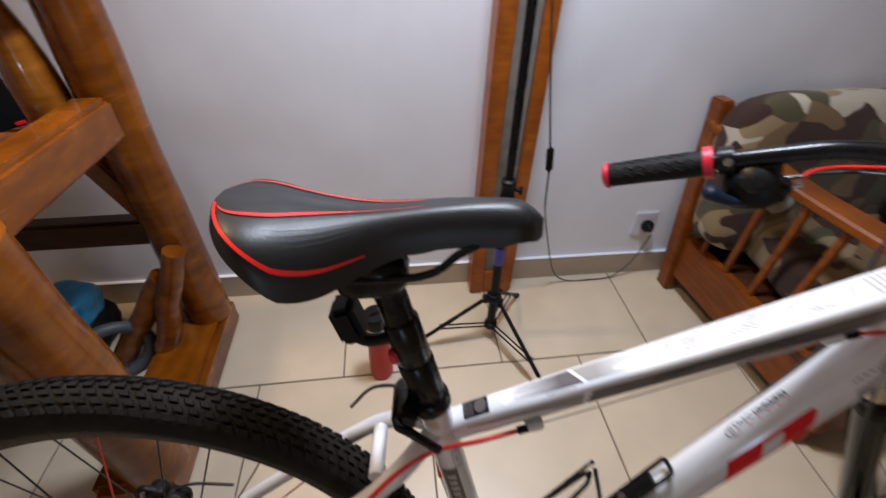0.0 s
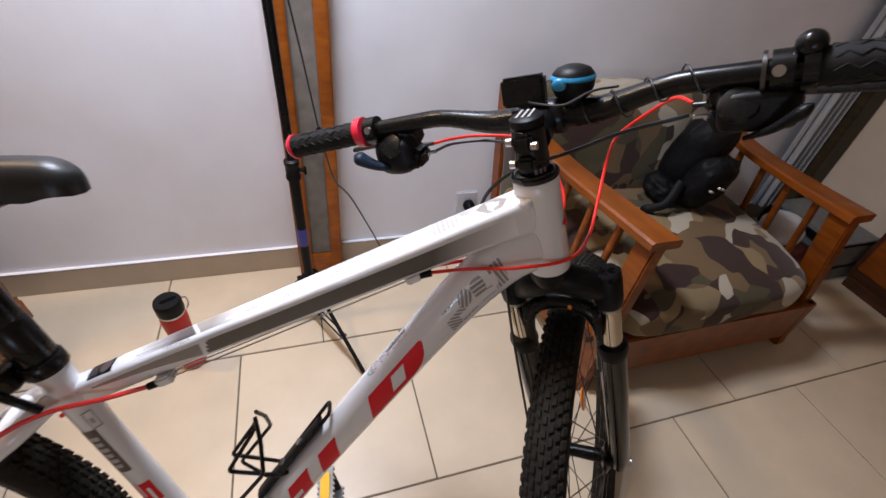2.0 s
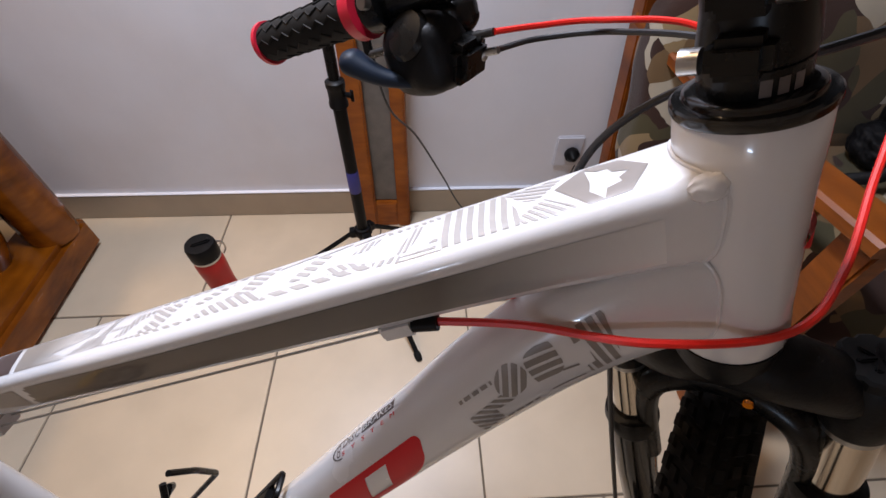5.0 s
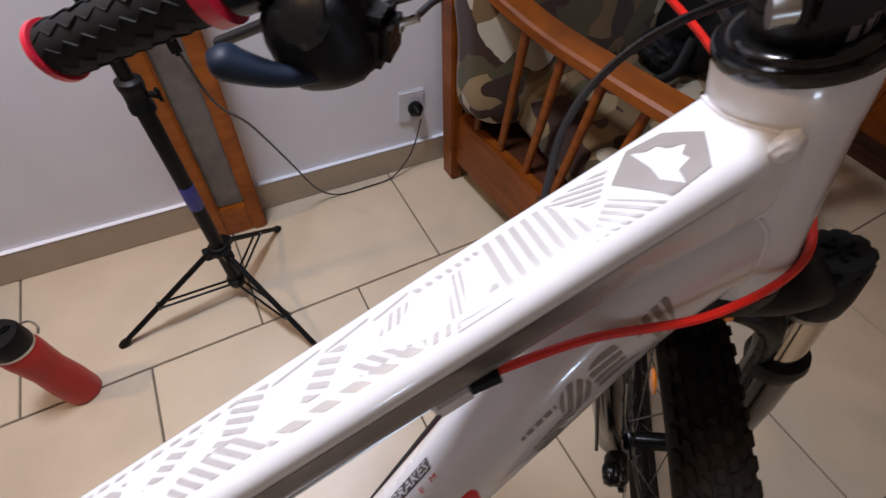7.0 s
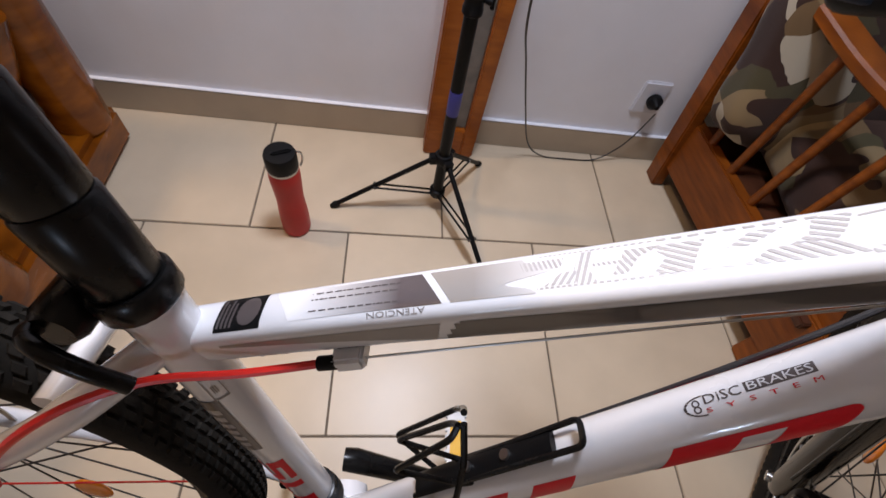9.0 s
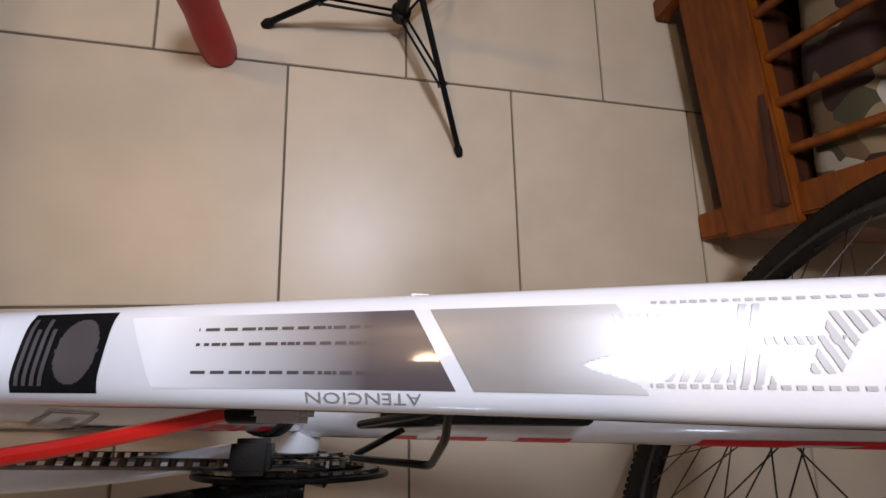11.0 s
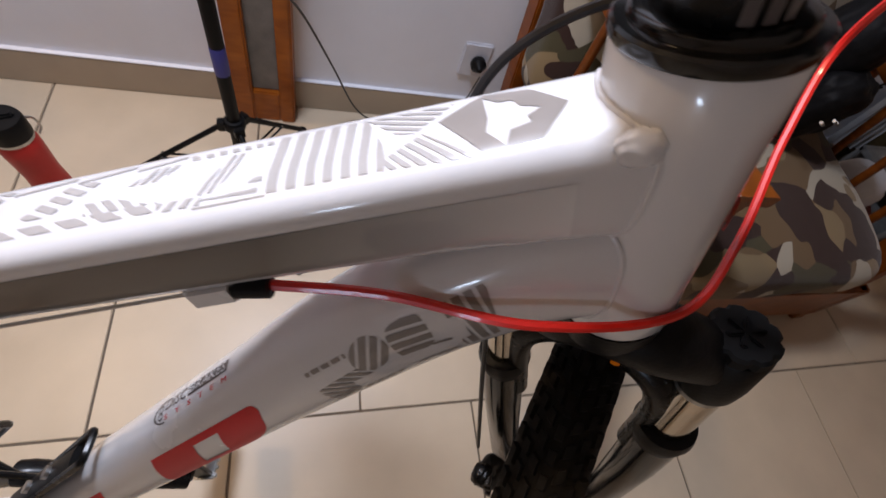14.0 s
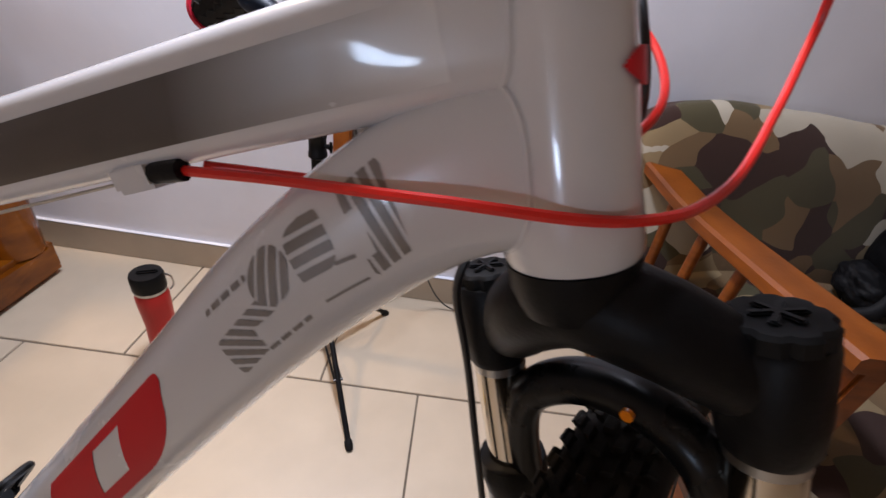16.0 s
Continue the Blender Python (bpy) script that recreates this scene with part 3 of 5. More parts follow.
for k in range(3):
    Bits().add(*box((-0.012, -0.39 - k * 0.39, 0.09), (0.0, -0.02 - k * 0.39, 0.58), 0.006)).part("door", SOFA_WOOD, chest)
Bits().add(*box((0.005, -1.19, 0), (0.08, -0.01, 0.05), 0.002)).part("plinth", DARK_WOOD, chest)
shelf = thing("low_shelf", pose(2.17, 0.04, 0), "low pale shelf of boards by the side wall", "shelf")
for z in (0.06, 0.17):
    Bits().add(*box((-0.10, -0.14, z), (0.105, 0.15, z + 0.018), 0.003)).part("board", GREY_METAL, shelf)
for y in (-0.14, 0.135):
    Bits().add(*box((-0.10, y, 0), (0.105, y + 0.016, 0.19), 0.003)).part("side", GREY_METAL, shelf)
ball = thing("white_cap", pose(1.91, 0.03, 0.115), "round white cap lying on the dark red cloth heap", "cap")
Bits().add(*moved(blob((0.07, 0.075, 0.07), 31, 0.05, power=2.0), pose(0, 0, 0.07))).part("crown", WHITE_PLASTIC, ball)
Bits().add(*moved(blob((0.05, 0.02, 0.02), 32, 0.05), pose(0.0, -0.075, 0.03))).part("peak", CLOTH_RED, ball)
cloth = thing("cloth_heap", pose(1.93, 0.05, 0), "crumpled dark red cloth heap behind the armchair", "cloth")
Bits().add(*moved(blob((0.13, 0.12, 0.068), 41, 0.30), pose(0, 0, 0.068))).part("folds", CLOTH_RED, cloth)

# ---- bicycle ----
# bicycle axes: x to the front, y to its left, z up in its own leaning plane
BIKE = pose(0, -0.6425, 0, 0, 0, -4.75) @ pose(0, 0, 0, -12.3)
bike = thing("bicycle", BIKE, "white mountain bike with red decals leaning on its stand", "bicycle")
WHEEL = 0.354


class Tube:
    """A shaped bicycle tube: stations of (x, z, half width, half height, squareness); taper: how far the flanks lean in below."""

    def __init__(self, rows, taper=0.0, aside=0.0):
        self.rows, self.taper, self.aside, self.table = rows, taper, aside, []

    def at(self, s):
        n = len(self.rows) - 1
        t = min(max(s, 0), 1) * n
        i = min(int(t), n - 1)
        t -= i
        r = [self.rows[max(i - 1, 0)], self.rows[i], self.rows[i + 1], self.rows[min(i + 2, n)]]
        return [0.5 * (2 * b + (c - a) * t + (2 * a - 5 * b + 4 * c - d) * t * t + (3 * b - a - 3 * c + d) * t ** 3) for a, b, c, d in zip(*r)]

    def basis(self, s):
        x, z, w, h, n = self.at(s)
        a, b = self.at(max(s - 0.01, 0)), self.at(min(s + 0.01, 1))
        t = Vector((b[0] - a[0], 0, b[1] - a[1])).normalized()
        return Vector((x, self.aside * (1 - s), z)), t, Vector((-t.z, 0, t.x)), w, h, n

    def ring(self, s, sides=40):
        c, t, up, w, h, n = self.basis(s)
        lean = self.taper * min(1, (1 - s) * 6)
        out = []
        for k in range(sides):
            a = math.tau * k / sides
            cy, sz = math.cos(a), math.sin(a)
            hz = math.copysign(abs(sz) ** (2 / n), sz)
            out.append(c + Vector((0, 1, 0)) * w * (1 - lean * (1 - hz)) * math.copysign(abs(cy) ** (2 / n), cy) + up * h * hz)
        return out

    def along(self, x):
        """The station at which the centre line passes x."""
        if not self.table:
            self.table = [self.at(i / 600)[0] for i in range(601)]
        return float(np.interp(x, self.table, np.linspace(0, 1, 601)))

    def loft(self, steps=28, sides=40):
        v, f = [], []
        for i in range(steps + 1):
            v += self.ring(i / steps, sides)
        for i in range(steps):
            for k in range(sides):
                a, b = i * sides, (i + 1) * sides
                f.append([a + k, a + (k + 1) % sides, b + (k + 1) % sides, b + k])
        f += [list(range(sides)), list(range(steps * sides, (steps + 1) * sides))]
        return v, f

    def top(self, s, r, lift=0.0002):
        c, t, up, w, h, n = self.basis(s)
        r = max(-0.985, min(0.985, r))
        hz = (1 - abs(r) ** n) ** (1 / n)
        w *= 1 - self.taper * min(1, (1 - s) * 6) * (1 - hz)
        return c + Vector((0, 1, 0)) * r * w + up * (h * hz + lift)

    def side(self, s, r, lift=0.0002, sign=-1):
        c, t, up, w, h, n = self.basis(s)
        r = max(-0.985, min(0.985, r))
        w *= 1 - self.taper * min(1, (1 - s) * 6) * (1 - r)
        return c + Vector((0, sign, 0)) * (w * (1 - abs(r) ** n) ** (1 / n) + lift) + up * r * h


def decal(place, s0, s1, r0, r1, nx, ny, inside, name, mat, parent, label=""):
    """A thin printed film on a tube: the cells of a fine net that lie inside a shape. inside(u, v) takes 0..1."""
    v, f, seen = [], [], {}

    def vert(i, j):
        if (i, j) not in seen:
            seen[(i, j)] = len(v)
            v.append(place(s0 + (s1 - s0) * i / nx, r0 + (r1 - r0) * j / ny))
        return seen[(i, j)]

    for i in range(nx):
        for j in range(ny):
            if inside((i + 0.5) / nx, (j + 0.5) / ny):
                f.append([vert(i, j), vert(i + 1, j), vert(i + 1, j + 1), vert(i, j + 1)])
    me = mesh_from(name, v, f)
    ob = new(name, me)
    me.materials.append(mat)
    ob.parent = parent
    if label:
        ob["label"] = label
    return ob


def full(u, v):
    return True


def lettering(text, place, s0, s1, r0, r1, name, mat, parent, label="", flip=False):
    """Small printed words bent onto a tube."""
    cu = bpy.data.curves.new(name, "FONT")
    cu.body, cu.size, cu.resolution_u = text, 1.0, 2
    tmp = new(name + "_tmp", cu)
    bpy.context.view_layer.update()
    me = bpy.data.meshes.new_from_object(tmp.evaluated_get(bpy.context.evaluated_depsgraph_get()))
    bpy.data.objects.remove(tmp)
    xs, ys = [q.co.x for q in me.vertices], [q.co.y for q in me.vertices]
    a, b, c, d = min(xs), max(xs), min(ys), max(ys)
    for q in me.vertices:
        u, w = (q.co.x - a) / (b - a), (q.co.y - c) / (d - c)
        q.co = place(s0 + (s1 - s0) * u, r0 + (r1 - r0) * w, 0.0004)
    me.materials.clear()
    me.materials.append(mat)
    ob = new(name, me)
    ob.parent = parent
    if label:
        ob["label"] = label
    return ob


def fade(name, rgb, x0, x1):
    """A printed tone that thins out into white along the tube, between two places of it."""
    mat = material(name, rgb, 0.32, coat=0.5, grain=0.06, scale=40)
    nt = mat.node_tree
    b = nt.nodes["Principled BSDF"]
    src = b.inputs["Base Color"].links[0].from_socket
    tc = next(n for n in nt.nodes if n.type == "TEX_COORD")
    sep = nt.nodes.new("ShaderNodeSeparateXYZ")
    nt.links.new(tc.outputs["Object"], sep.inputs[0])
    mr = nt.nodes.new("ShaderNodeMapRange")
    mr.inputs["From Min"].default_value, mr.inputs["From Max"].default_value = x0, x1
    nt.links.new(sep.outputs[0], mr.inputs[0])
    mix = nt.nodes.new("ShaderNodeMix")
    mix.data_type = "RGBA"
    nt.links.new(mr.outputs[0], mix.inputs[0])
    nt.links.new(src, mix.inputs[6])
    mix.inputs[7].default_value = (0.80, 0.80, 0.80, 1)
    nt.links.new(mix.outputs[2], b.inputs["Base Color"])
    return mat


TOP = Tube([(-0.042, 0.6395, 0.0150, 0.0160, 3.0), (0.06, 0.6818, 0.0158, 0.0157, 3.8), (0.13, 0.7098, 0.0170, 0.0162, 4.2), (0.20, 0.7375, 0.0188, 0.0170, 4.2), (0.33, 0.7890, 0.0207, 0.0192, 4.2), (0.40, 0.8165, 0.0209, 0.0210, 4.0), (0.468, 0.8430, 0.0208, 0.0232, 4.0)], 0.15, 0.004)
DOWN = Tube([(0.06, 0.2853, 0.0216, 0.0248, 2.0), (0.1265, 0.3786, 0.0218, 0.0247, 2.0), (0.208, 0.4924, 0.0220, 0.0247, 2.05), (0.2841, 0.5953, 0.0222, 0.0250, 2.1), (0.343, 0.6736, 0.0222, 0.0257, 2.15), (0.3791, 0.7215, 0.0222, 0.0277, 2.3), (0.4122, 0.7584, 0.0202, 0.0288, 2.6), (0.4462, 0.7868, 0.0205, 0.0295, 3.0), (0.487, 0.8037, 0.0205, 0.0315, 3.2)])
top_tube = Bits().add(*TOP.loft()).part("top_tube", WHITE, bike, "glossy white top tube with grey graphics")
down_tube = Bits().add(*DOWN.loft()).part("down_tube", WHITE, bike, "glossy white down tube with red blocks")
seat_tube = Bits().add(*sweep([(0.056, 0, 0.285), (-0.0345, 0, 0.676), (-0.0375, 0, 0.688)], [0.0168, 0.0160, 0.0178], 28)).part("seat_tube", WHITE, bike)
HEAD_LOW, HEAD_TOP = Vector((0.4927, 0, 0.7662)), Vector((0.4582, 0, 0.8730))
ax = (HEAD_TOP - HEAD_LOW).normalized()
hl = (HEAD_TOP - HEAD_LOW).length
head_m = Matrix.Translation(HEAD_LOW) @ Vector((0, 0, 1)).rotation_difference(ax).to_matrix().to_4x4()
head_tube = Bits().add(*moved(lathe([(0.0236, 0), (0.0248, 0.003), (0.0248, 0.014), (0.0240, 0.024), (0.0236, hl - 0.022), (0.0240, hl - 0.014), (0.0240, hl + 0.003), (0.0234, hl + 0.004)], 40), head_m)).part("head_tube", WHITE, bike)


def bead(tube, parent):
    """A soft weld with small ripples along the line where a tube meets the head tube."""
    pts = []
    rings = [tube.ring(0.75 + 0.25 * i / 500, 64) for i in range(501)]
    for q in range(64):
        p = rings[-1][q]
        for ring in rings:
            d = ring[q] - HEAD_LOW
            if (d - ax * d.dot(ax)).length < 0.0247:
                p = ring[q]
                break
        pts.append(p)
    Bits().add(*sweep(pts, 0.0009, 8, closed=True)).part("weld_bead", WHITE, parent)


bead(TOP, top_tube)
bead(DOWN, down_tube)
Bits().add(*moved(blob((0.0070, 0.0042, 0.0058), 55, 0.12, power=2), Matrix.Translation(TOP.top(TOP.along(0.4505), -0.90)))).part("weld_lump", WHITE, top_tube)

def hplace(s, r):
    rad = 0.0240 + 0.0020 * max(0.0, 1 - (r / 1.05) ** 2)
    return head_m @ Vector((rad * math.cos(r), rad * math.sin(r), s))


decal(hplace, 0.055, 0.066, -0.92, 0.92, 30, 40, lambda u, v: abs(v - 0.5) < 0.5 - 0.42 * abs(u - 0.55) ** 1.2, "head_badge", RED, head_tube, "red badge")
# graphics on the top tube
def tx(x):
    return TOP.along(x)


def dx(x):
    return DOWN.along(x)


BAND = fade("grey_band_print", (0.075, 0.064, 0.058), 0.35, 0.440)
for sgn in (-1, 1):
    def tside(s, r, lift=0.0002, q=sgn):
        return TOP.side(s, r, lift, q)
    decal(tside, tx(0.106), tx(0.436), -0.62, 0.46, 90, 10, lambda u, v: u > 0.015 + 0.04 * v, "side_band", BAND, top_tube, "dark grey band fading to white")
    decal(tside, tx(0.000), tx(0.112), -0.60, 0.44, 90, 40, lambda u, v: u < 0.93 + 0.06 * v and v > 0.86 - 0.92 * u, "side_band", GREY_DECAL, top_tube, "grey band")
decal(TOP.top, tx(0.000), tx(0.025), -0.72, 0.72, 10, 8, full, "sticker", BLACK_PLASTIC, top_tube, "square black sticker")
decal(lambda s, r: TOP.top(s, r, 0.0004), tx(0.011), tx(0.0235), -0.60, 0.60, 24, 40, lambda u, v: (u - 0.5) ** 2 + (v - 0.5) ** 2 < 0.23, "sticker_print", DARK_DECAL, top_tube)
for k in range(4):
    decal(lambda s, r: TOP.top(s, r, 0.0004), tx(0.0015 + k * 0.0023), tx(0.0027 + k * 0.0023), -0.6, 0.6 - 0.2 * (k % 2), 2, 6, full, "sticker_print", DARK_DECAL, top_tube)
def slanted(x, r, lift=0.0002):
    return TOP.top(tx(x - 0.0083 * r), r, lift)


def within(x, y, corners):
    """True for a point inside the polygon."""
    odd = False
    for (x0, y0), (x1, y1) in zip(corners, corners[1:] + corners[:1]):
        if (y0 > y) != (y1 > y) and x < x0 + (x1 - x0) * (y - y0) / (y1 - y0):
            odd = not odd
    return odd


def pale_end(u, v):
    """The pale panel's front end: drawn out along the far edge, hollowed on the near side."""
    x, r = 50 * u, -0.62 + 1.2 * v
    return x < 36 + 10 * max(0.0, r) + 14 * math.exp(-((r - 0.14) / 0.22) ** 2) - 10 * math.exp(-((r + 0.25) / 0.16) ** 2)


PANEL = fade("dark_panel_print", (0.085, 0.066, 0.066), 0.088, 0.034)
decal(slanted, 0.035, 0.1085, -0.62, 0.58, 60, 16, full, "print_panel", PANEL, top_tube, "dark grey panel fading to white")
for k, y in enumerate((-0.40, 0.05, 0.30)):
    decal(lambda s, r: TOP.top(s, r, 0.0004), tx(0.050), tx(0.094), y, y + 0.05, 160, 1, lambda u, v, k=k: math.sin(u * 61 + k * 2) + math.sin(u * 137 + k) > -0.8, "small_print", DARK_DECAL, top_tube)
PANEL2 = fade("pale_panel_print", (0.30, 0.27, 0.24), 0.122, 0.172)
decal(slanted, 0.1125, 0.1625, -0.62, 0.58, 100, 48, pale_end, "print_panel", PANEL2, top_tube, "pale grey panel fading to white")
lettering("ATENCION", TOP.top, tx(0.106), tx(0.079), -0.66, -0.83, "printed_word", GREY_DECAL, top_tube)
lettering("RIDE YOUR BIKE", TOP.side, tx(0.012), tx(0.066), -0.92, -0.66, "printed_words", GREY_DECAL, top_tube)


def band(x, r, rows, lean, pitch, solid=0.56):
    """A bent band of stripes: rows of (across, rear edge, front edge) from far to near; lean is the stripes' slope."""
    for (ra, a0, a1), (rb, b0, b1) in zip(rows, rows[1:]):
        if rb <= r <= ra:
            k = (ra - r) / (ra - rb)
            if a0 + (b0 - a0) * k < x < a1 + (b1 - a1) * k:
                return ((x * lean + 19 * r) / pitch) % 1 < solid
    return False


BANDS = (
    # comb beside the pale panel
    (((0.42, 150, 181), (0.10, 152, 178)), 3.2, 11.0),
    # first bent band and its rear fork
    (((0.52, 191, 199), (0.02, 186, 194.5), (-0.20, 184, 195), (-0.48, 186, 197)), -2.2, 8.2),
    (((-0.06, 178, 187), (-0.44, 165, 185)), -1.1, 5.2),
    # rung and second leg
    (((0.10, 197, 216), (0.0, 196, 214)), 4.0, 10.5),
    (((0.40, 214, 229), (0.12, 211, 219), (-0.34, 205, 212)), 2.6, 8.4),
    # broad band
    (((0.40, 224, 243), (0.02, 229, 239), (-0.46, 222, 235)), 0.75, 4.0),
    # narrow ladder, forked band and fan
    (((0.42, 255.5, 264), (0.02, 247, 253.5)), 0.7, 4.0),
    (((0.58, 272, 282), (0.12, 268.5, 277.5), (-0.10, 263, 274)), 0.7, 3.8),
    (((-0.06, 266, 273), (-0.16, 257, 275), (-0.40, 252, 277), (-0.52, 247, 280)), 1.25, 4.8),
    # later ladders
    (((0.40, 295.5, 304), (-0.26, 287, 294.5)), 0.7, 4.4),
    (((0.56, 320, 328), (0.08, 311, 319)), -2.4, 7.0),
    (((0.34, 341, 348), (-0.42, 332, 339)), -2.8, 8.6),
    (((-0.14, 302, 309), (-0.52, 304, 324)), 1.3, 5.0),
)


def zigzag(u, v):
    """Dashed borders and bold bent bands of slanted stripes; x from 146 to 358 mm, r across the tube."""
    x, r = 146 + 212 * u, -0.70 + 1.34 * v
    # far border: fine dashes, larger ones, long wedges, slanted dashes
    if 165 < x < 226 and 0.56 < r < 0.605:
        return (x / 3.3) % 1 < 0.6
    if 226 <= x < 274 and 0.55 < r < 0.62:
        return (x / 5.3) % 1 < 0.66
    if 282 <= x < 326 and r > 0.38:
        w = (x - 282) / 14.7 % 1
        return 0.41 + 0.13 * w < r < 0.47 + 0.13 * w and w < 0.94
    if 326 <= x and 0.41 < r < 0.52:
        return ((x + 9 * r) / 4.6) % 1 < 0.55
    # near border: fine dashes, wedges, then long lines
    if 160 < x < 224 and -0.52 < r < -0.475:
        return (x / 3.6) % 1 < 0.6
    if 224 <= x < 247 and -0.56 < r < -0.46:
        return ((x + 19 * r) / 5.2) % 1 < 0.62
    if 279 < x < 322 and -0.58 < r < -0.41:
        return ((x + 22 * r) / 8.0) % 1 < 0.62
    if 322 <= x < 335 and -0.61 < r < -0.44:
        return ((x - 12 * r) / 4.6) % 1 < 0.52
    if 335 <= x < 355 and abs(r + 0.53) < 0.010 + 0.0016 * (x - 335):
        return True
    if 333 < x and abs(r + 0.645) < 0.018:
        return True
    if 350 < x < 356 and -0.37 < r < -0.27:
        return x - 350 > (r + 0.37) * 30
    return any(band(x, r, *b) for b in BANDS)


decal(TOP.top, tx(0.146), tx(0.358), -0.70, 0.64, 760, 100, zigzag, "stripe_graphic", PALE_DECAL, top_tube, "pale grey stripe pattern")


def arcs(u, v):
    """Bowed cross stripes, then two fans that meet at a point; x from 352 to 412 mm."""
    x, r = 352 + 60 * u, -0.70 + 1.34 * v
    if within(x, r, [(385, 0.55), (410, 0.52), (399, -0.02), (394, 0.04)]):
        return ((x * 0.38 + 19 * r) / 2.5) % 1 < 0.55
    if within(x, r, [(401, -0.06), (391, -0.40), (390, -0.62), (412, -0.68)]):
        return ((x * 1.15 + 19 * r) / 4.1) % 1 < 0.55
    bow = x - 2.6 * (r + 0.05) ** 2 * (1 if r < 0 else -0.3) - 2.0 * (r - 0.5)
    front = 386 + 7.0 * max(0.0, 0.45 - r) if r > -0.1 else 390 - 2 * (r + 0.1)
    return -0.62 < r < 0.56 and 359 < bow and x < front and ((bow - 359) / 5.1) % 1 < 0.55


decal(TOP.top, tx(0.352), tx(0.412), -0.70, 0.64, 300, 110, arcs, "stripe_graphic", PALE_DECAL, top_tube, "pale grey bowed stripes")
HEXAGON = [(404.5, 0.13), (418, 0.60), (430, 0.50), (438, 0.02), (429, -0.60), (414.5, -0.66)]
PEAK = [(417.5, 0.50), (421, 0.32), (425, 0.30), (426, 0.14), (431, 0.02), (427, -0.12), (427.5, -0.26), (422, -0.34), (420, -0.60), (416, -0.30), (417.5, 0.0)]


def badge(u, v):
    """A hexagon with a white peak whose ridge is toothed."""
    x, r = 402 + 38 * u, -0.68 + 1.32 * v
    return within(x, r, HEXAGON) and not within(x, r, PEAK)


decal(TOP.top, tx(0.402), tx(0.440), -0.68, 0.64, 150, 100, badge, "badge", GREY_DECAL, top_tube, "grey mountain badge")


# graphics on the down tube
def letter_p(u, v):
    """A long block with a rounded front end and a window."""
    if u > 0.74 and v < 0.55 and ((u - 0.74) / 0.26) ** 2 + ((v - 0.55) / 0.55) ** 2 > 1:
        return False
    if u > 0.92 and v > 0.80 and ((u - 0.92) / 0.08) ** 2 + ((v - 0.80) / 0.20) ** 2 > 1:
        return False
    return not (0.42 < u < 0.655 and 0.25 < v < 0.86)


def letter_s(u, v):
    if u < 0.12 and (u / 0.12 - 1) ** 2 + ((v - 0.5) / 0.5) ** 2 > 1:
        return False
    return not (0.14 < u < 0.80 and 0.20 < v < 0.46) and not (0.35 < u < 0.55 and v > 0.62)


def striped(u, v):
    """Three rounded figures, each cut into stripes of its own slant, with dashes beside them."""
    a, b = -186 + 742 * u, -697 + 297 * v
    x, y = a * 0.82 - b * 0.57, -a * 0.57 - b * 0.82

    def cut(q, pitch, part=0.60):
        return (q / pitch) % 1 < part
    if a < 12 and abs(b + 407 + 0.11 * (a + 168)) < 9:
        return a > -170 and (a / 47) % 1 < 0.74
    if -58 < a < 132 and abs(b + 637 + 0.10 * (a + 58)) < 7:
        return (a / 52) % 1 < 0.74
    if 204 < a < 374 and abs(b + 655 + 0.18 * (a - 204)) < 4 or 296 < a < 372 and abs(b + 590 + 0.28 * (a - 300)) < 6:
        return True
    if (a - 86) ** 2 + (b + 480) ** 2 < 78 ** 2:
        return cut(x - 8, 42, 0.68)
    if -190 < a < 60 and -636 < b < -498 and (b > -560 - 0.10 * a or a < -56) and (a + 186) * 0.9 > abs(b + 566) - 60 and not (a > -40 and b < -588):
        return cut(-0.12 * x + 0.99 * y, 30)
    if ((a - 246) / 74) ** 4 + ((b + 506) / 86) ** 4 < 1:
        return cut(0.37 * x + 0.93 * y, 44, 0.66)
    if 398 < a < 560 and -697 < b < -440 and not (-640 < b < -505 and a < 440) and (a - 398) + (b + 697) * 0.9 > 12 and (560 - a) + (-440 - b) * 0.5 > 14:
        return cut(-0.73 * x + 0.68 * y, 44, 0.66)
    return False


for sgn in (-1, 1):
    def place(x, r, lift=0.0002, q=sgn):
        return DOWN.side(dx(x + 0.015 * (r - 0.5)), r, lift, q)
    decal(place, 0.287, 0.3505, -0.58, 0.56, 190, 90, letter_p, "red_block", RED, down_tube, "red rounded block with a white window")
    decal(place, 0.2205, 0.2435, -0.58, 0.50, 40, 40, full, "red_block", RED, down_tube, "red square block")
    decal(place, 0.143, 0.2055, -0.58, 0.50, 120, 60, letter_s, "red_block", RED, down_tube, "red block with cuts")
    def turned(x, r, lift=0.0002, q=sgn):
        return DOWN.side(dx(x - 0.003 + 0.004 * r), r - 0.06 + 0.30 * (x - 0.3725) / 0.062, lift, q)
    decal(turned, 0.3725, 0.4345, -0.68, 0.60, 330, 160, striped, "stripe_graphic", GREY_DECAL, down_tube, "grey striped graphic")


def dplace(s, r, lift=0.0002):
    """The near upper flank of the down tube; r runs from the flank to the crest."""
    c, t, up, w, h, n = DOWN.basis(s)
    a = math.pi * (0.5 + (1 - r) * 0.5)
    cy, sz = math.cos(a), math.sin(a)
    return c + Vector((0, 1, 0)) * (w + lift) * math.copysign(abs(cy) ** (2 / n), cy) + up * (h + lift) * math.copysign(abs(sz) ** (2 / n), sz)


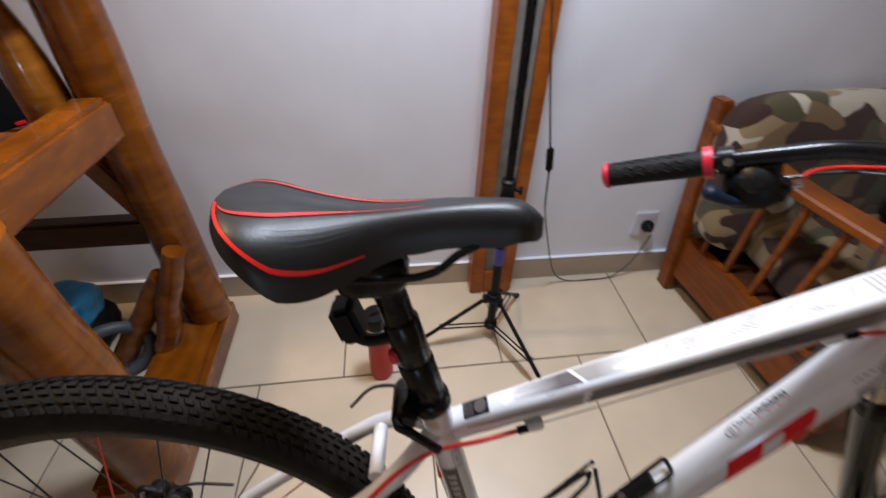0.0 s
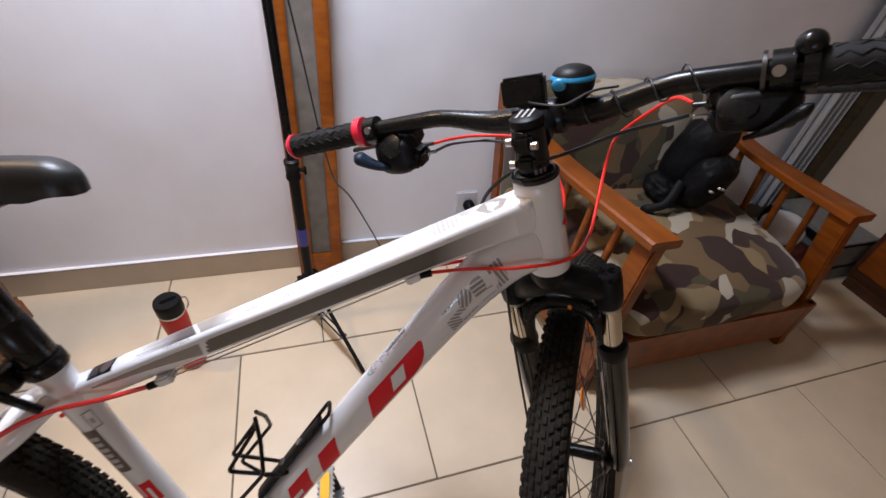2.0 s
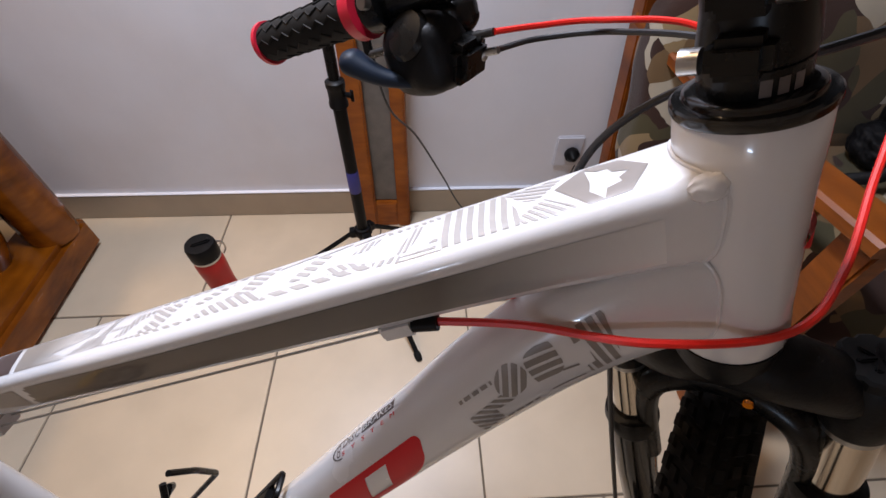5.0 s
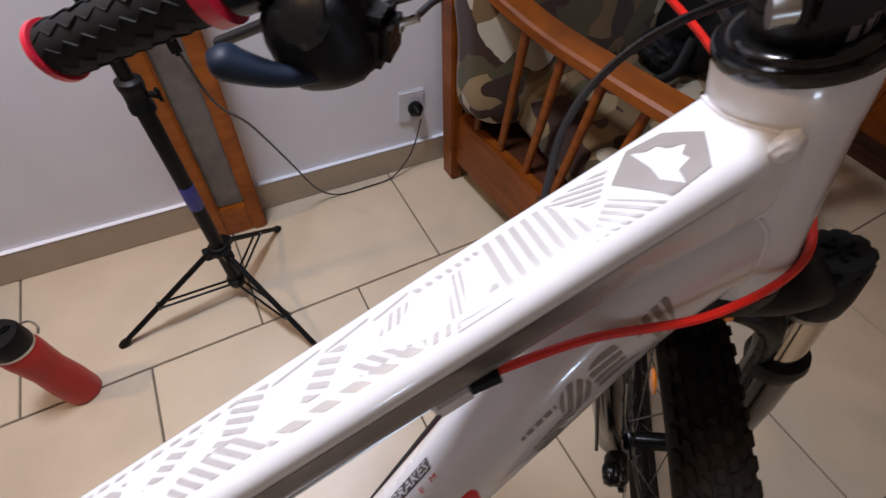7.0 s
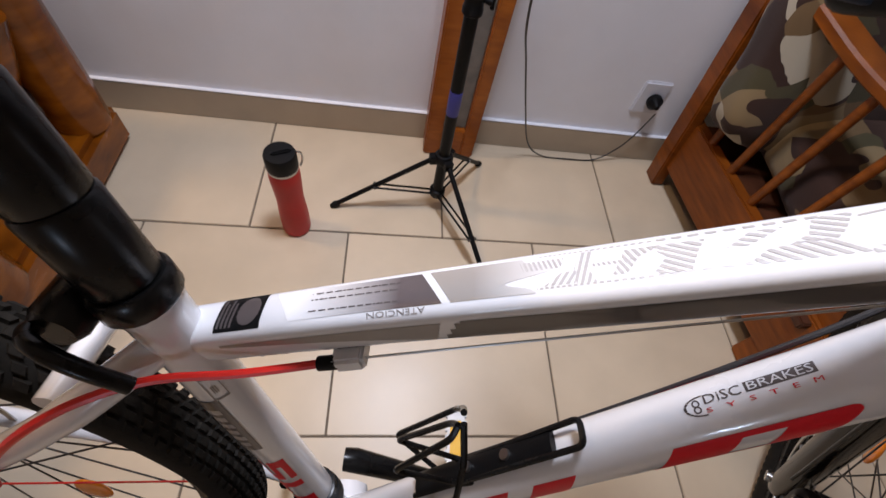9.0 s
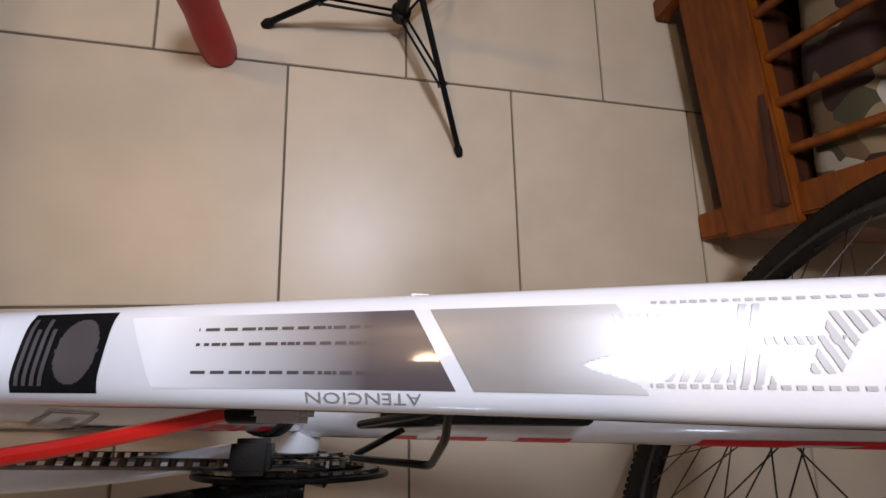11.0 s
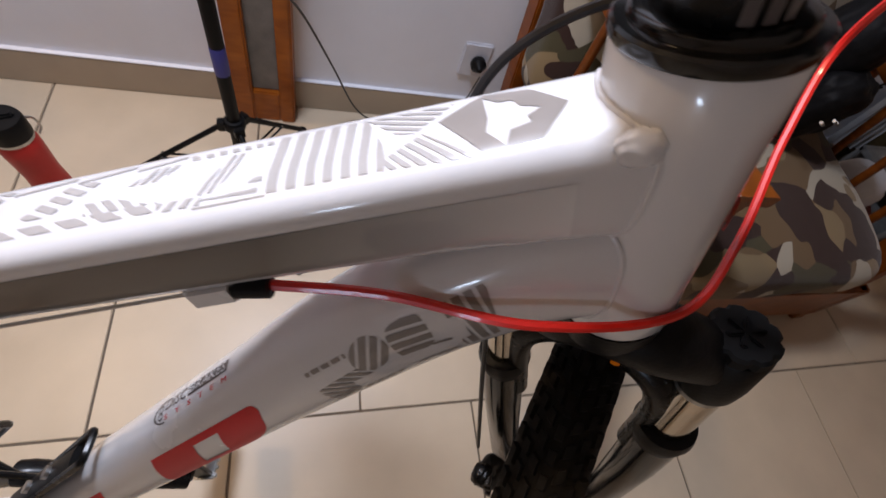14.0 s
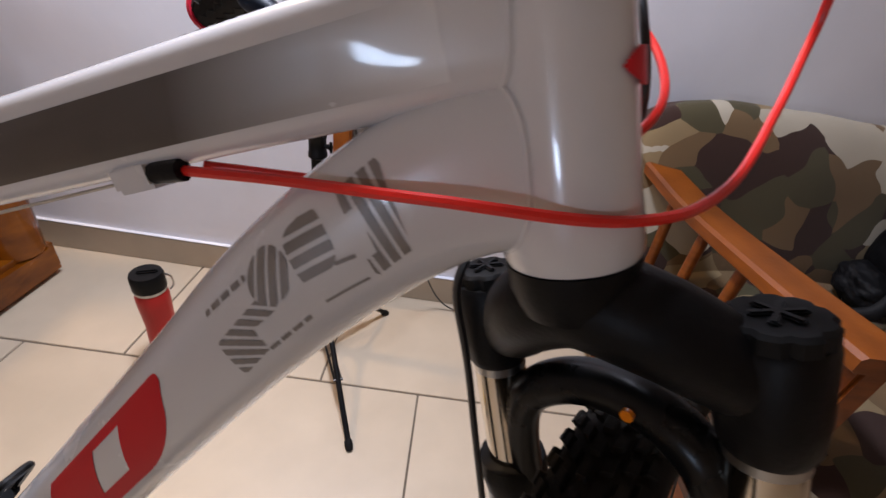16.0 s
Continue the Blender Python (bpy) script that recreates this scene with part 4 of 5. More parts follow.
lettering("DiSC", dplace, dx(0.3065), dx(0.3197), 0.94, 1.09, "printed_word", DARK_DECAL, down_tube)
decal(dplace, dx(0.3212), dx(0.3440), 0.94, 1.10, 60, 16, full, "word_plate", DARK_DECAL, down_tube)
lettering("BRAKES", lambda s, r, lift=0.0004: dplace(s, r, lift + 0.0002), dx(0.3222), dx(0.3430), 0.96, 1.08, "printed_word", WHITE_PLASTIC, down_tube)
lettering("S   Y   S   T   E   M", dplace, dx(0.3062), dx(0.3442), 0.80, 0.875, "printed_word", RED, down_tube)


def disc_mark(u, v):
    """A toothed arc open to the front with two small rings in it."""
    q = ((u - 0.95) / 0.95) ** 2 + ((v - 0.5) / 0.5) ** 2
    if 0.74 < q < 1.0:
        return (math.atan2(v - 0.5, u - 0.95) * 5) % 1 < 0.86
    return any(0.012 < (u - 0.62) ** 2 * 0.9 + (v - c) ** 2 < 0.032 for c in (0.36, 0.66))


decal(dplace, dx(0.2985), dx(0.3062), 0.76, 1.10, 80, 80, disc_mark, "disc_mark", DARK_DECAL, down_tube)
# graphics on the seat tube
st0, st1 = Vector((0.056, 0, 0.285)), Vector((-0.0373, 0, 0.688))


def splace(s, r, lift=0.0003):
    a = math.pi + r * 1.1
    d = (st1 - st0).normalized()
    fw = Vector((d.z, 0, -d.x))
    return st0.lerp(st1, s) + (Vector((0, 1, 0)) * math.cos(a) - fw * math.sin(a)) * (0.0163 + lift)


decal(splace, 0.62, 0.80, -0.55, 0.35, 20, 20, full, "print_panel", DARK_DECAL, seat_tube, "dark grey panel")
for k in range(6):
    decal(lambda s, r: splace(s, r, 0.0005), 0.64 + k * 0.024, 0.654 + k * 0.024, -0.35, 0.10 + 0.05 * (k % 2), 4, 6, full, "small_print", PALE_DECAL, seat_tube)


def seat_mark(kind):
    """Bold red marks that run down the tube: x along it, y across it, from 0 to 1."""
    def inside(u, v):
        x, y = 1 - u, v
        if kind == 0:
            return x < 0.32 or y > 0.78 or 0.36 < y < 0.56 or (x > 0.70 and y > 0.36)
        if kind == 1:
            return x < 0.36 or y < 0.30
        return y < 0.22 or 0.40 < y < 0.60 or y > 0.78 or (x < 0.30 and y > 0.5) or (x > 0.70 and y < 0.5)
    return inside


for k, (a, b) in enumerate(((0.275, 0.355), (0.375, 0.445), (0.465, 0.555))):
    decal(splace, a, b, -0.62, 0.62, 30, 30, seat_mark(k), "red_block", RED, seat_tube, "red block")

decal(splace, 0.80, 0.86, 0.30, 0.80, 30, 30, lambda u, v: min(u, v, 1 - u, 1 - v) < 0.08 or (0.3 < u < 0.6 and 0.3 < v < 0.7 and (v * 7) % 1 < 0.5), "small_print", GREY_DECAL, seat_tube)

# stays
AXLE = Vector((-0.382, 0.010, 0.361))
for y in (-1, 1):
    Bits().add(*sweep(smooth_line([(-0.034, y * 0.006, 0.655), (-0.083, y * 0.039, 0.621), (-0.158, y * 0.052, 0.562), (-0.372, y * 0.062, 0.380)]), [0.0105] * 8 + [0.0095] * 17, 14)).part("seat_stay", WHITE, bike)
    Bits().add(*sweep(smooth_line([(0.045, y * 0.022, 0.287), (-0.02, y * 0.040, 0.298), (-0.15, y * 0.055, 0.318), (-0.372, y * 0.062, 0.352)]), 0.0105, 14)).part("chain_stay", WHITE, bike)
    Bits().add(*box((-0.405, y * 0.062 - 0.004, 0.335), (-0.36, y * 0.062 + 0.004, 0.395), 0.006)).part("dropout", STEEL, bike)
for u in (0.36, 0.44, 0.50, 0.57):
    p = Vector((-0.02, -0.040, 0.298)).lerp(Vector((-0.372, -0.062, 0.352)), u)
    Bits().add(*moved(box((-0.011, -0.0006, -0.0032), (0.011, 0, 0.0032), 0), Matrix.Translation(p + Vector((0, -0.0102, 0.001))) @ pose(0, 0, 0, 0, 8.7, 3))).part("red_print", RED, bike, "small red print")
Bits().add(*sweep([(-0.095, -0.03, 0.618), (-0.095, 0.03, 0.618)], 0.008, 10)).part("stay_bridge", WHITE, bike)
Bits().add(*moved(lathe([(0.0215, -0.037), (0.0225, -0.034), (0.0225, 0.034), (0.0215, 0.037)], 28, "y"), pose(0.056, 0, 0.285))).part("bottom_bracket", WHITE, bike)


# wheels
def wheel(name, m, seed):
    """A spoked wheel about the y axis of m, with knobbly tyre, rim, hub and spokes."""
    hub = thing(name, m, "", "")
    hub.parent = bike
    R, c = WHEEL, WHEEL - 0.0285
    v, f = [], []
    N, S = 168, 14
    for i in range(N):
        t = math.tau * i / N
        for k in range(S):
            a = math.tau * k / S
            rr, yy = c + 0.0255 * math.cos(a), 0.0252 * math.sin(a)
            v.append((rr * math.sin(t), yy, rr * math.cos(t)))
    for i in range(N):
        for k in range(S):
            a, b = i * S, ((i + 1) % N) * S
            f.append([a + k, a + (k + 1) % S, b + (k + 1) % S, b + k])
    bits = Bits().add(v, f)

    def knob(t, a, wl, wt, hgt, skew=0.0):
        quad, top = [], []
        for dt, da in ((-1, -1), (1, -1), (1, 1), (-1, 1)):
            tt, aa = t + dt * wl / R + skew * da, a + da * wt
            for lst, h, shrink in ((quad, -0.001, 1.0), (top, hgt, 0.8)):
                t2, a2 = t + (tt - t) * shrink, a + (aa - a) * shrink
                rr, yy = c + (0.0255 + h) * math.cos(a2), (0.0252 + h) * math.sin(a2)
                lst.append((rr * math.sin(t2), yy, rr * math.cos(t2)))
        bits.add(quad + top, [[0, 1, 5, 4], [1, 2, 6, 5], [2, 3, 7, 6], [3, 0, 4, 7], [4, 5, 6, 7]])

    M = 150
    for i in range(M):
        t = math.tau * i / M
        o = math.tau / M / 2
        for n, q in enumerate((0.0, 0.30, -0.30, 0.60, -0.60, 0.92, -0.92)):
            turn = 0.005 * (1 if q > 0 else -1 if q else 0)
            knob(t + (o if n in (1, 2, 5, 6) else 0), q, 0.0048 + 0.0008 * (i % 2) * (abs(q) > 0.8), 0.105 + 0.03 * (abs(q) > 0.8), 0.0030, turn)
    bits.part("tyre", RUBBER, hub, "black knobbly tyre", True, 30)
    prof = [(0.3050, -0.0125), (0.3050, 0.0125), (0.300, 0.0128), (0.290, 0.010), (0.284, 0.0), (0.290, -0.010), (0.300, -0.0128)]
    v, f = [], []
    n = len(prof)
    for i in range(120):
        t = math.tau * i / 120
        v += [(r * math.sin(t), y, r * math.cos(t)) for r, y in prof]
    for i in range(120):
        for k in range(n):
            a, b = i * n, ((i + 1) % 120) * n
            f.append([a + k, a + (k + 1) % n, b + (k + 1) % n, b + k])
    Bits().add(v, f).part("rim", BLACK, hub, "black alloy rim")
    Bits().add(*lathe([(0.006, -0.062), (0.008, -0.05), (0.016, -0.046), (0.016, -0.042), (0.026, -0.036), (0.026, -0.032), (0.012, -0.026), (0.011, 0.026), (0.026, 0.032), (0.026, 0.036), (0.016, 0.042), (0.016, 0.046), (0.008, 0.05), (0.006, 0.062)], 24, "y")).part("hub_shell", BLACK, hub)
    for i in range(32):
        t = math.tau * i / 32
        y = 0.033 if i % 2 else -0.033
        lead = 0.42 if (i // 2) % 2 else -0.42
        a = Vector((0.025 * math.sin(t + lead * 2.4), y, 0.025 * math.cos(t + lead * 2.4)))
        b = Vector((0.288 * math.sin(t), y * 0.08, 0.288 * math.cos(t)))
        Bits().add(*sweep([a, b], 0.0010, 5)).part("spoke", RED_CABLE if i % 4 == 0 and name == "rear_wheel" else DARK_STEEL, hub)
    v, f = lathe([(0.080, 0.0445), (0.080, 0.0460), (0.073, 0.0460), (0.073, 0.0445), (0.080, 0.0445)], 48, "y")
    Bits().add(v, f[:-2]).part("brake_disc", STEEL, hub)
    for k in range(6):
        t = math.tau * k / 6
        Bits().add(*sweep([(0.02 * math.sin(t), 0.045, 0.02 * math.cos(t)), (0.064 * math.sin(t + 0.5), 0.045, 0.064 * math.cos(t + 0.5))], 0.003, 6, flat=0.5)).part("disc_arm", STEEL, hub)
    return hub


rear = wheel("rear_wheel", Matrix.Translation(AXLE), 1)
rear["label"] = "rear wheel with a knobbly black tyre and thin spokes"
Bits().add(*moved(blob((0.016, 0.004, 0.026), 51, 0.02, power=2.2), pose(0.183, -0.010, -0.026))).part("reflector", AMBER, rear, "amber spoke reflector")
Bits().add(*lathe([(0.010, -0.060), (0.030, -0.059), (0.038, -0.052), (0.040, -0.040), (0.038, -0.029), (0.012, -0.027)], 28, "y")).part("freehub_body", BLACK, rear, "dark oily freehub")
for k, r in enumerate((0.022, 0.026, 0.030, 0.035, 0.040, 0.046, 0.052)):
    y = -0.030 - (6 - k) * 0.0042
    teeth = []
    n = int(r * 700)
    for i in range(n * 2):
        t = math.tau * i / (n * 2)
        teeth.append((t, r + (0.003 if i % 2 else -0.001)))
    v = [(q * math.sin(t), yy, q * math.cos(t)) for yy in (y - 0.001, y + 0.001) for t, q in teeth]
    m = len(teeth)
    f = [[i, (i + 1) % m, m + (i + 1) % m, m + i] for i in range(m)] + [list(range(m)), list(range(m, 2 * m))]
    Bits().add(v, f).part("sprocket", DARK_STEEL, rear, "", False)

# steering assembly
fwd = Vector((ax.z, 0, -ax.x))
STEER = 51
cd, sd = math.cos(radians(STEER)), math.sin(radians(STEER))
lft = Vector((0, 1, 0))
S = Matrix.Identity(4)
S.col[0][:3], S.col[1][:3], S.col[2][:3], S.col[3][:3] = fwd * cd + lft * sd, lft * cd - fwd * sd, ax, HEAD_TOP
BAR = S.copy()
FORK = radians(STEER + 4)
S.col[0][:3], S.col[1][:3] = fwd * math.cos(FORK) + lft * math.sin(FORK), lft * math.cos(FORK) - fwd * math.sin(FORK)
# the fork is as long as the floor asks
nz = ((BIKE @ S).to_3x3() @ Vector((0, 1, 0))).z
z0 = (BIKE @ S @ Vector((0.042, 0, 0))).z
drop = ((BIKE @ S).to_3x3() @ Vector((0, 0, -1))).z
AX_DOWN = (WHEEL * math.sqrt(1 - nz * nz) - z0) / drop
front = wheel("front_wheel", S @ Matrix.Translation((0.042, 0, -AX_DOWN)), 2)
front["label"] = "front wheel turned aside with a knobbly black tyre"
Bits().add(*moved(blob((0.014, 0.004, 0.026), 52, 0.02, power=2.2), pose(0.045, 0.004, 0.09))).part("reflector", AMBER, front, "amber spoke reflector")


def steered(*geos):
    b = Bits()
    for g in geos:
        b.add(*g)
    return b.move(S)


CR = -hl - 0.028
fork = thing("fork", Matrix.Identity(4), "black suspension fork with bright stanchions", "")
fork.parent = bike
LEG = 0.0595
FL = 0.022
arm = smooth_line([(FL, -LEG, CR - 0.022), (0.017, -0.048, CR - 0.015), (0.004, -0.026, CR + 0.003), (0.0, 0, CR + 0.010), (0.004, 0.024, CR - 0.002), (0.019, 0.044, CR - 0.022), (FL, LEG, CR - 0.026)])
steered(sweep(arm, [0.0140 + 0.0045 * math.sin(math.pi * i / (len(arm) - 1)) for i in range(len(arm))], 20, flat=1.06),
                lathe([(0.0205, CR + 0.008), (0.0238, CR + 0.018), (0.0242, CR + 0.0275)], 36)).part("crown", BLACK_PLASTIC, fork)


def dial(lobes, r):
    """A fluted adjuster cap."""
    v, f = [], []
    for z, k in ((0.0, 1.0), (0.0055, 1.0), (0.0070, 0.90)):
        for i in range(lobes * 4):
            t = math.tau * i / (lobes * 4)
            v.append((r * k * (1 - 0.10 * (i % 4 == 0)) * math.cos(t), r * k * (1 - 0.10 * (i % 4 == 0)) * math.sin(t), z))
    n = lobes * 4
    for j in range(2):
        f += [[j * n + i, j * n + (i + 1) % n, (j + 1) * n + (i + 1) % n, (j + 1) * n + i] for i in range(n)]
    return v, f + [list(range(2 * n, 3 * n))]


for y in (-LEG, LEG):
    cap = steered(moved(lathe([(0.012, 0.012), (0.0158, 0.0115), (0.0172, 0.009), (0.0176, -0.018), (0.0166, -0.030), (0.0150, -0.034)], 28), Matrix.Translation((FL, y, CR - 0.013)))).part("crown_cap", BLACK_PLASTIC, fork)
    steered(moved(dial(9, 0.0150 if y > 0 else 0.0165), Matrix.Translation((FL, y, CR - 0.0015)))).part("adjuster_dial", BLACK_MATT, cap)
    for q in range(3):
        steered(moved(box((-0.009, -0.0016, 0), (0.009, 0.0016, 0.0022), 0.0008), Matrix.Translation((FL, y, CR + 0.0050)) @ pose(0, 0, 0, 0, 0, 60 * q))).part("dial_ridge", BLACK_PLASTIC, cap)
    steered(sweep([(FL, y, CR - 0.03), (FL, y, CR - 0.124)], 0.0140, 28)).part("stanchion", CHROME, fork, "bright chrome stanchion")
    steered(sweep([(FL, y, CR - 0.038), (FL, y, CR - 0.052)], 0.0143, 28)).part("stanchion_band", STEEL, fork, "brushed band at the stanchion's top")
    steered(moved(lathe([(0.0146, 0.004), (0.0192, 0.002), (0.0205, -0.006), (0.0192, -0.014), (0.0182, -0.020)], 28), Matrix.Translation((FL, y, CR - 0.116)))).part("dust_seal", BLACK_PLASTIC, fork)
    steered(sweep([(FL, y, CR - 0.131), (FL, y, CR - 0.20), (0.030, y * 0.97, -AX_DOWN + 0.03), (0.040, y * 0.93, -AX_DOWN - 0.012)], [0.0180, 0.0175, 0.0162, 0.013], 24)).part("fork_leg", GLOSS_BLACK, fork, "glossy black lower leg")
bow = smooth_line([(FL, -LEG + 0.012, CR - 0.165), (FL - 0.002, -0.049, CR - 0.100), (FL - 0.003, -0.042, CR - 0.066), (FL, -0.024, CR - 0.051), (FL + 0.003, 0, CR - 0.047), (FL, 0.024, CR - 0.051), (FL - 0.003, 0.042, CR - 0.066), (FL - 0.002, 0.049, CR - 0.100), (FL, LEG - 0.012, CR - 0.165)])
steered(sweep(bow, [0.0118 - 0.0022 * abs(i / (len(bow) - 1) - 0.5) for i in range(len(bow))], 16, flat=0.85)).part("brake_arch", BLACK, fork, "black arch between the fork legs")
steered(sweep([(FL - 0.010, -0.014, CR - 0.047), (FL - 0.0125, -0.014, CR - 0.047)], 0.0028, 12)).part("rivet", AMBER, fork, "small brass rivet")
fcal = steered(moved(blob((0.015, 0.013, 0.028), 91, 0.10, power=3.5), Matrix.Translation((-0.014, 0.054, -AX_DOWN + 0.076)))).part("brake_caliper", BLACK_PLASTIC, fork)
steered(moved(blob((0.012, 0.010, 0.012), 92, 0.12, power=3), Matrix.Translation((-0.026, 0.060, -AX_DOWN + 0.098)))).part("caliper_arm", BLACK, fcal)
for dz in (-0.020, 0.006, 0.030):
    steered(sweep([(-0.024, 0.052, -AX_DOWN + 0.074 + dz), (-0.034, 0.050, -AX_DOWN + 0.075 + dz)], 0.0036, 10)).part("bolt", DARK_STEEL, fcal)
steered(sweep([(0.042, -0.075, -AX_DOWN), (0.042, 0.075, -AX_DOWN)], 0.007, 10)).part("axle", STEEL, fork)

# headset, stem, handlebar
Bits().add(*moved(lathe([(0.0230, hl + 0.0035), (0.0244, hl + 0.0038), (0.0250, hl + 0.005), (0.0249, hl + 0.0074), (0.0241, hl + 0.0082), (0.0212, hl + 0.0084), (0.0208, hl + 0.0100), (0.0198, hl + 0.0108), (0.0172, hl + 0.0112)], 48), head_m)).part("headset_cup", GLOSS_BLACK, bike, "glossy black headset cup")
S = BAR
stem = thing("stem", Matrix.Identity(4), "black alloy handlebar stem", "")
stem.parent = bike
steered(lathe([(0.0158, 0.009), (0.0164, 0.010), (0.0164, 0.0195), (0.0158, 0.020)], 28)).part("spacer", BLACK, stem)
steered(lathe([(0.0145, 0.019), (0.0166, 0.0205), (0.0170, 0.025), (0.0160, 0.036), (0.0166, 0.048), (0.0166, 0.056), (0.0145, 0.058)], 28)).part("steerer_clamp", BLACK, stem)
steered(lathe([(0.0165, 0.059), (0.0170, 0.060), (0.0165, 0.066), (0.013, 0.0685), (0.003, 0.069)], 28)).part("top_cap", BLACK_PLASTIC, stem)
for k in range(3):
    steered(moved(box((-0.011, -0.0012, 0.0690), (0.011, 0.0012, 0.0696), 0), pose(0, -0.006 + k * 0.006, 0))).part("top_cap_print", PALE_DECAL, stem)
for q in range(3):
    g = [(0.01655 * math.cos(t), 0.01655 * math.sin(t), z) for z in (0.0118, 0.0172) for t in (-2.2 - q * 0.30, -2.10 - q * 0.30, -2.0 - q * 0.30)]
    steered((g, [[0, 1, 4, 3], [1, 2, 5, 4]])).part("print_bar", DARK_DECAL, stem)
steered(sweep([(0.012, 0, 0.040), (0.042, 0, 0.043)], [0.0175, 0.0165], 18)).part("stem_body", BLACK, stem)
steered(moved(lathe([(0.0175, -0.022), (0.0190, -0.020), (0.0190, 0.020), (0.0175, 0.022)], 28, "y"), pose(0.058, 0, 0.044))).part("bar_clamp", BLACK, stem)
for z, y, q in ((0.026, 0.010, 1), (0.049, 0.010, 1), (0.044, -0.008, -1)):
    steered(moved(box((-0.024, -0.009, -0.0065), (-0.012, 0.009, 0.0065), 0.003), pose(0, 0, z))).part("clamp_lug", BLACK, stem)
    steered(sweep([(-0.0195, y, z), (-0.0195, y + q * 0.006, z)], 0.0042, 12)).part("bolt", STEEL, stem)


def bar_at(l):
    """Centre line of the handlebar in steering axes."""
    a = abs(l)
    t = min(1, max(0, (a - 0.045) / 0.09))
    rise = 0.016 * (3 * t * t - 2 * t ** 3)
    return Vector((0.058 - 0.034 * (a / 0.34) ** 1.6, l, 0.044 + rise - 0.006 * (a / 0.34) ** 2 - (0.012 if l > 0 else 0.045) * l))


bar = thing("handlebar", Matrix.Identity(4), "black riser handlebar with patterned grips", "")
bar.parent = bike
ls = [(-0.327 + 0.672 * i / 60) for i in range(61)]
steered(sweep([bar_at(l) for l in ls], [0.0101 + 0.0042 * max(0, 1 - max(0, abs(l) - 0.035) / 0.07) for l in ls], 18)).part("bar", BLACK, bar)
for sg in (-1, 1):
    def on_bar(l, q=sg):
        return bar_at(q * (l + (0.018 if q > 0 else 0.0)))
    g = [on_bar(0.222 + 0.105 * i / 12) for i in range(13)]
    grip = steered(sweep(g, [0.0146 + 0.0004 * math.sin(i * 1.3) for i in range(13)], 22)).part("grip", BLACK_MATT, bar, "black rubber grip with a raised pattern")
    zz = Bits()
    for k in range(14):
        for j in range(10):
            l0 = 0.228 + k * 0.0068
            a0 = math.tau * (j + 0.5 * (k % 2)) / 10
            pts = []
            for q in range(3):
                l1, a1 = l0 + q * 0.0036, a0 + q * 0.155 * (1 if k % 2 else -1)
                c0 = on_bar(l1)
                pts.append(c0 + Vector((math.cos(a1), 0, math.sin(a1))) * 0.0148)
            zz.add(*sweep(pts, 0.0008, 5))
    zz.move(S).part("grip_tread", BLACK_MATT, grip)
    steered(sweep([on_bar(0.212), on_bar(0.2215)], 0.0188, 24)).part("grip_ring", RED_GRIP if sg > 0 else BLACK, bar, "red clamp ring" if sg > 0 else "")
    steered(sweep([on_bar(0.3265), on_bar(0.330), on_bar(0.334)], [0.0168, 0.0172, 0.0142], 24)).part("end_plug", RED_GRIP, bar, "red end plug")
    ctl = thing("brake_and_shifter", Matrix.Identity(4), "black brake lever and shifter pod", "")
    ctl.parent = bike
    c0 = on_bar(0.195)
    steered(sweep([on_bar(0.192), on_bar(0.207)], 0.0165, 20)).part("clamp", BLACK, ctl)
    steered(sweep([c0 + Vector((-0.014, 0, 0.004)), c0 + Vector((-0.020, 0, 0.006))], 0.0045, 10)).part("clamp_bolt", STEEL, ctl)
    pod = steered(moved(blob((0.023, 0.028, 0.025) if sg > 0 else (0.019, 0.030, 0.018), 61, 0.05, power=3.2 if sg > 0 else 5), Matrix.Translation(on_bar(0.176 if sg > 0 else 0.186) + Vector((0.002, 0, -0.036 if sg > 0 else -0.028))))).part("shifter_pod", BLACK_PLASTIC, ctl)
    steered(moved(box((-0.012, -0.016, -0.013), (0.018, 0.016, 0.014), 0.005), Matrix.Translation(on_bar(0.156 if sg > 0 else 0.168) + Vector((0.002, 0, -0.042 if sg > 0 else -0.036))) @ pose(0, 0, 0, sg * 24, 0))).part("cover", BLACK, pod)
    steered(moved(lathe([(0.015, -0.004), (0.016, 0.0), (0.014, 0.004), (0.004, 0.006)], 24), Matrix.Translation(on_bar(0.172) + Vector((-0.014, 0, -0.020))) @ pose(0, 0, 0, 0, -50))).part("gear_window", BLACK, pod)
    steered(moved(blob((0.016, 0.022, 0.013), 71 + sg, 0.06, power=3.5), Matrix.Translation(on_bar(0.170) + Vector((0.020, 0, -0.020))))).part("lever_perch", BLACK, ctl)
    steered(sweep(smooth_line([on_bar(0.165) + Vector((0.024, 0, -0.024)), on_bar(0.200) + Vector((0.046, 0, -0.032)), on_bar(0.245) + Vector((0.050, 0, -0.036)), on_bar(0.282) + Vector((0.054, 0, -0.038))]), 0.0060, 10, flat=0.6)).part("brake_lever", BLACK, ctl)
    steered(sweep(smooth_line([on_bar(0.178) + Vector((-0.014, 0, -0.050)), on_bar(0.194) + Vector((-0.023, 0, -0.040)), on_bar(0.208) + Vector((-0.028, 0, -0.028)), on_bar(0.218) + Vector((-0.029, 0, -0.018))]), [r * (1 if sg > 0 else 0.6) for r in [0.0045 + 0.0075 * q / 18 for q in range(19)] + [0.0118, 0.0112, 0.0100, 0.008, 0.005, 0.001]], 14, flat=0.75)).part("thumb_lever", NAVY if sg > 0 else BLACK_PLASTIC, ctl, "dark blue thumb lever" if sg > 0 else "")
    low = -0.034 if sg > 0 else -0.026
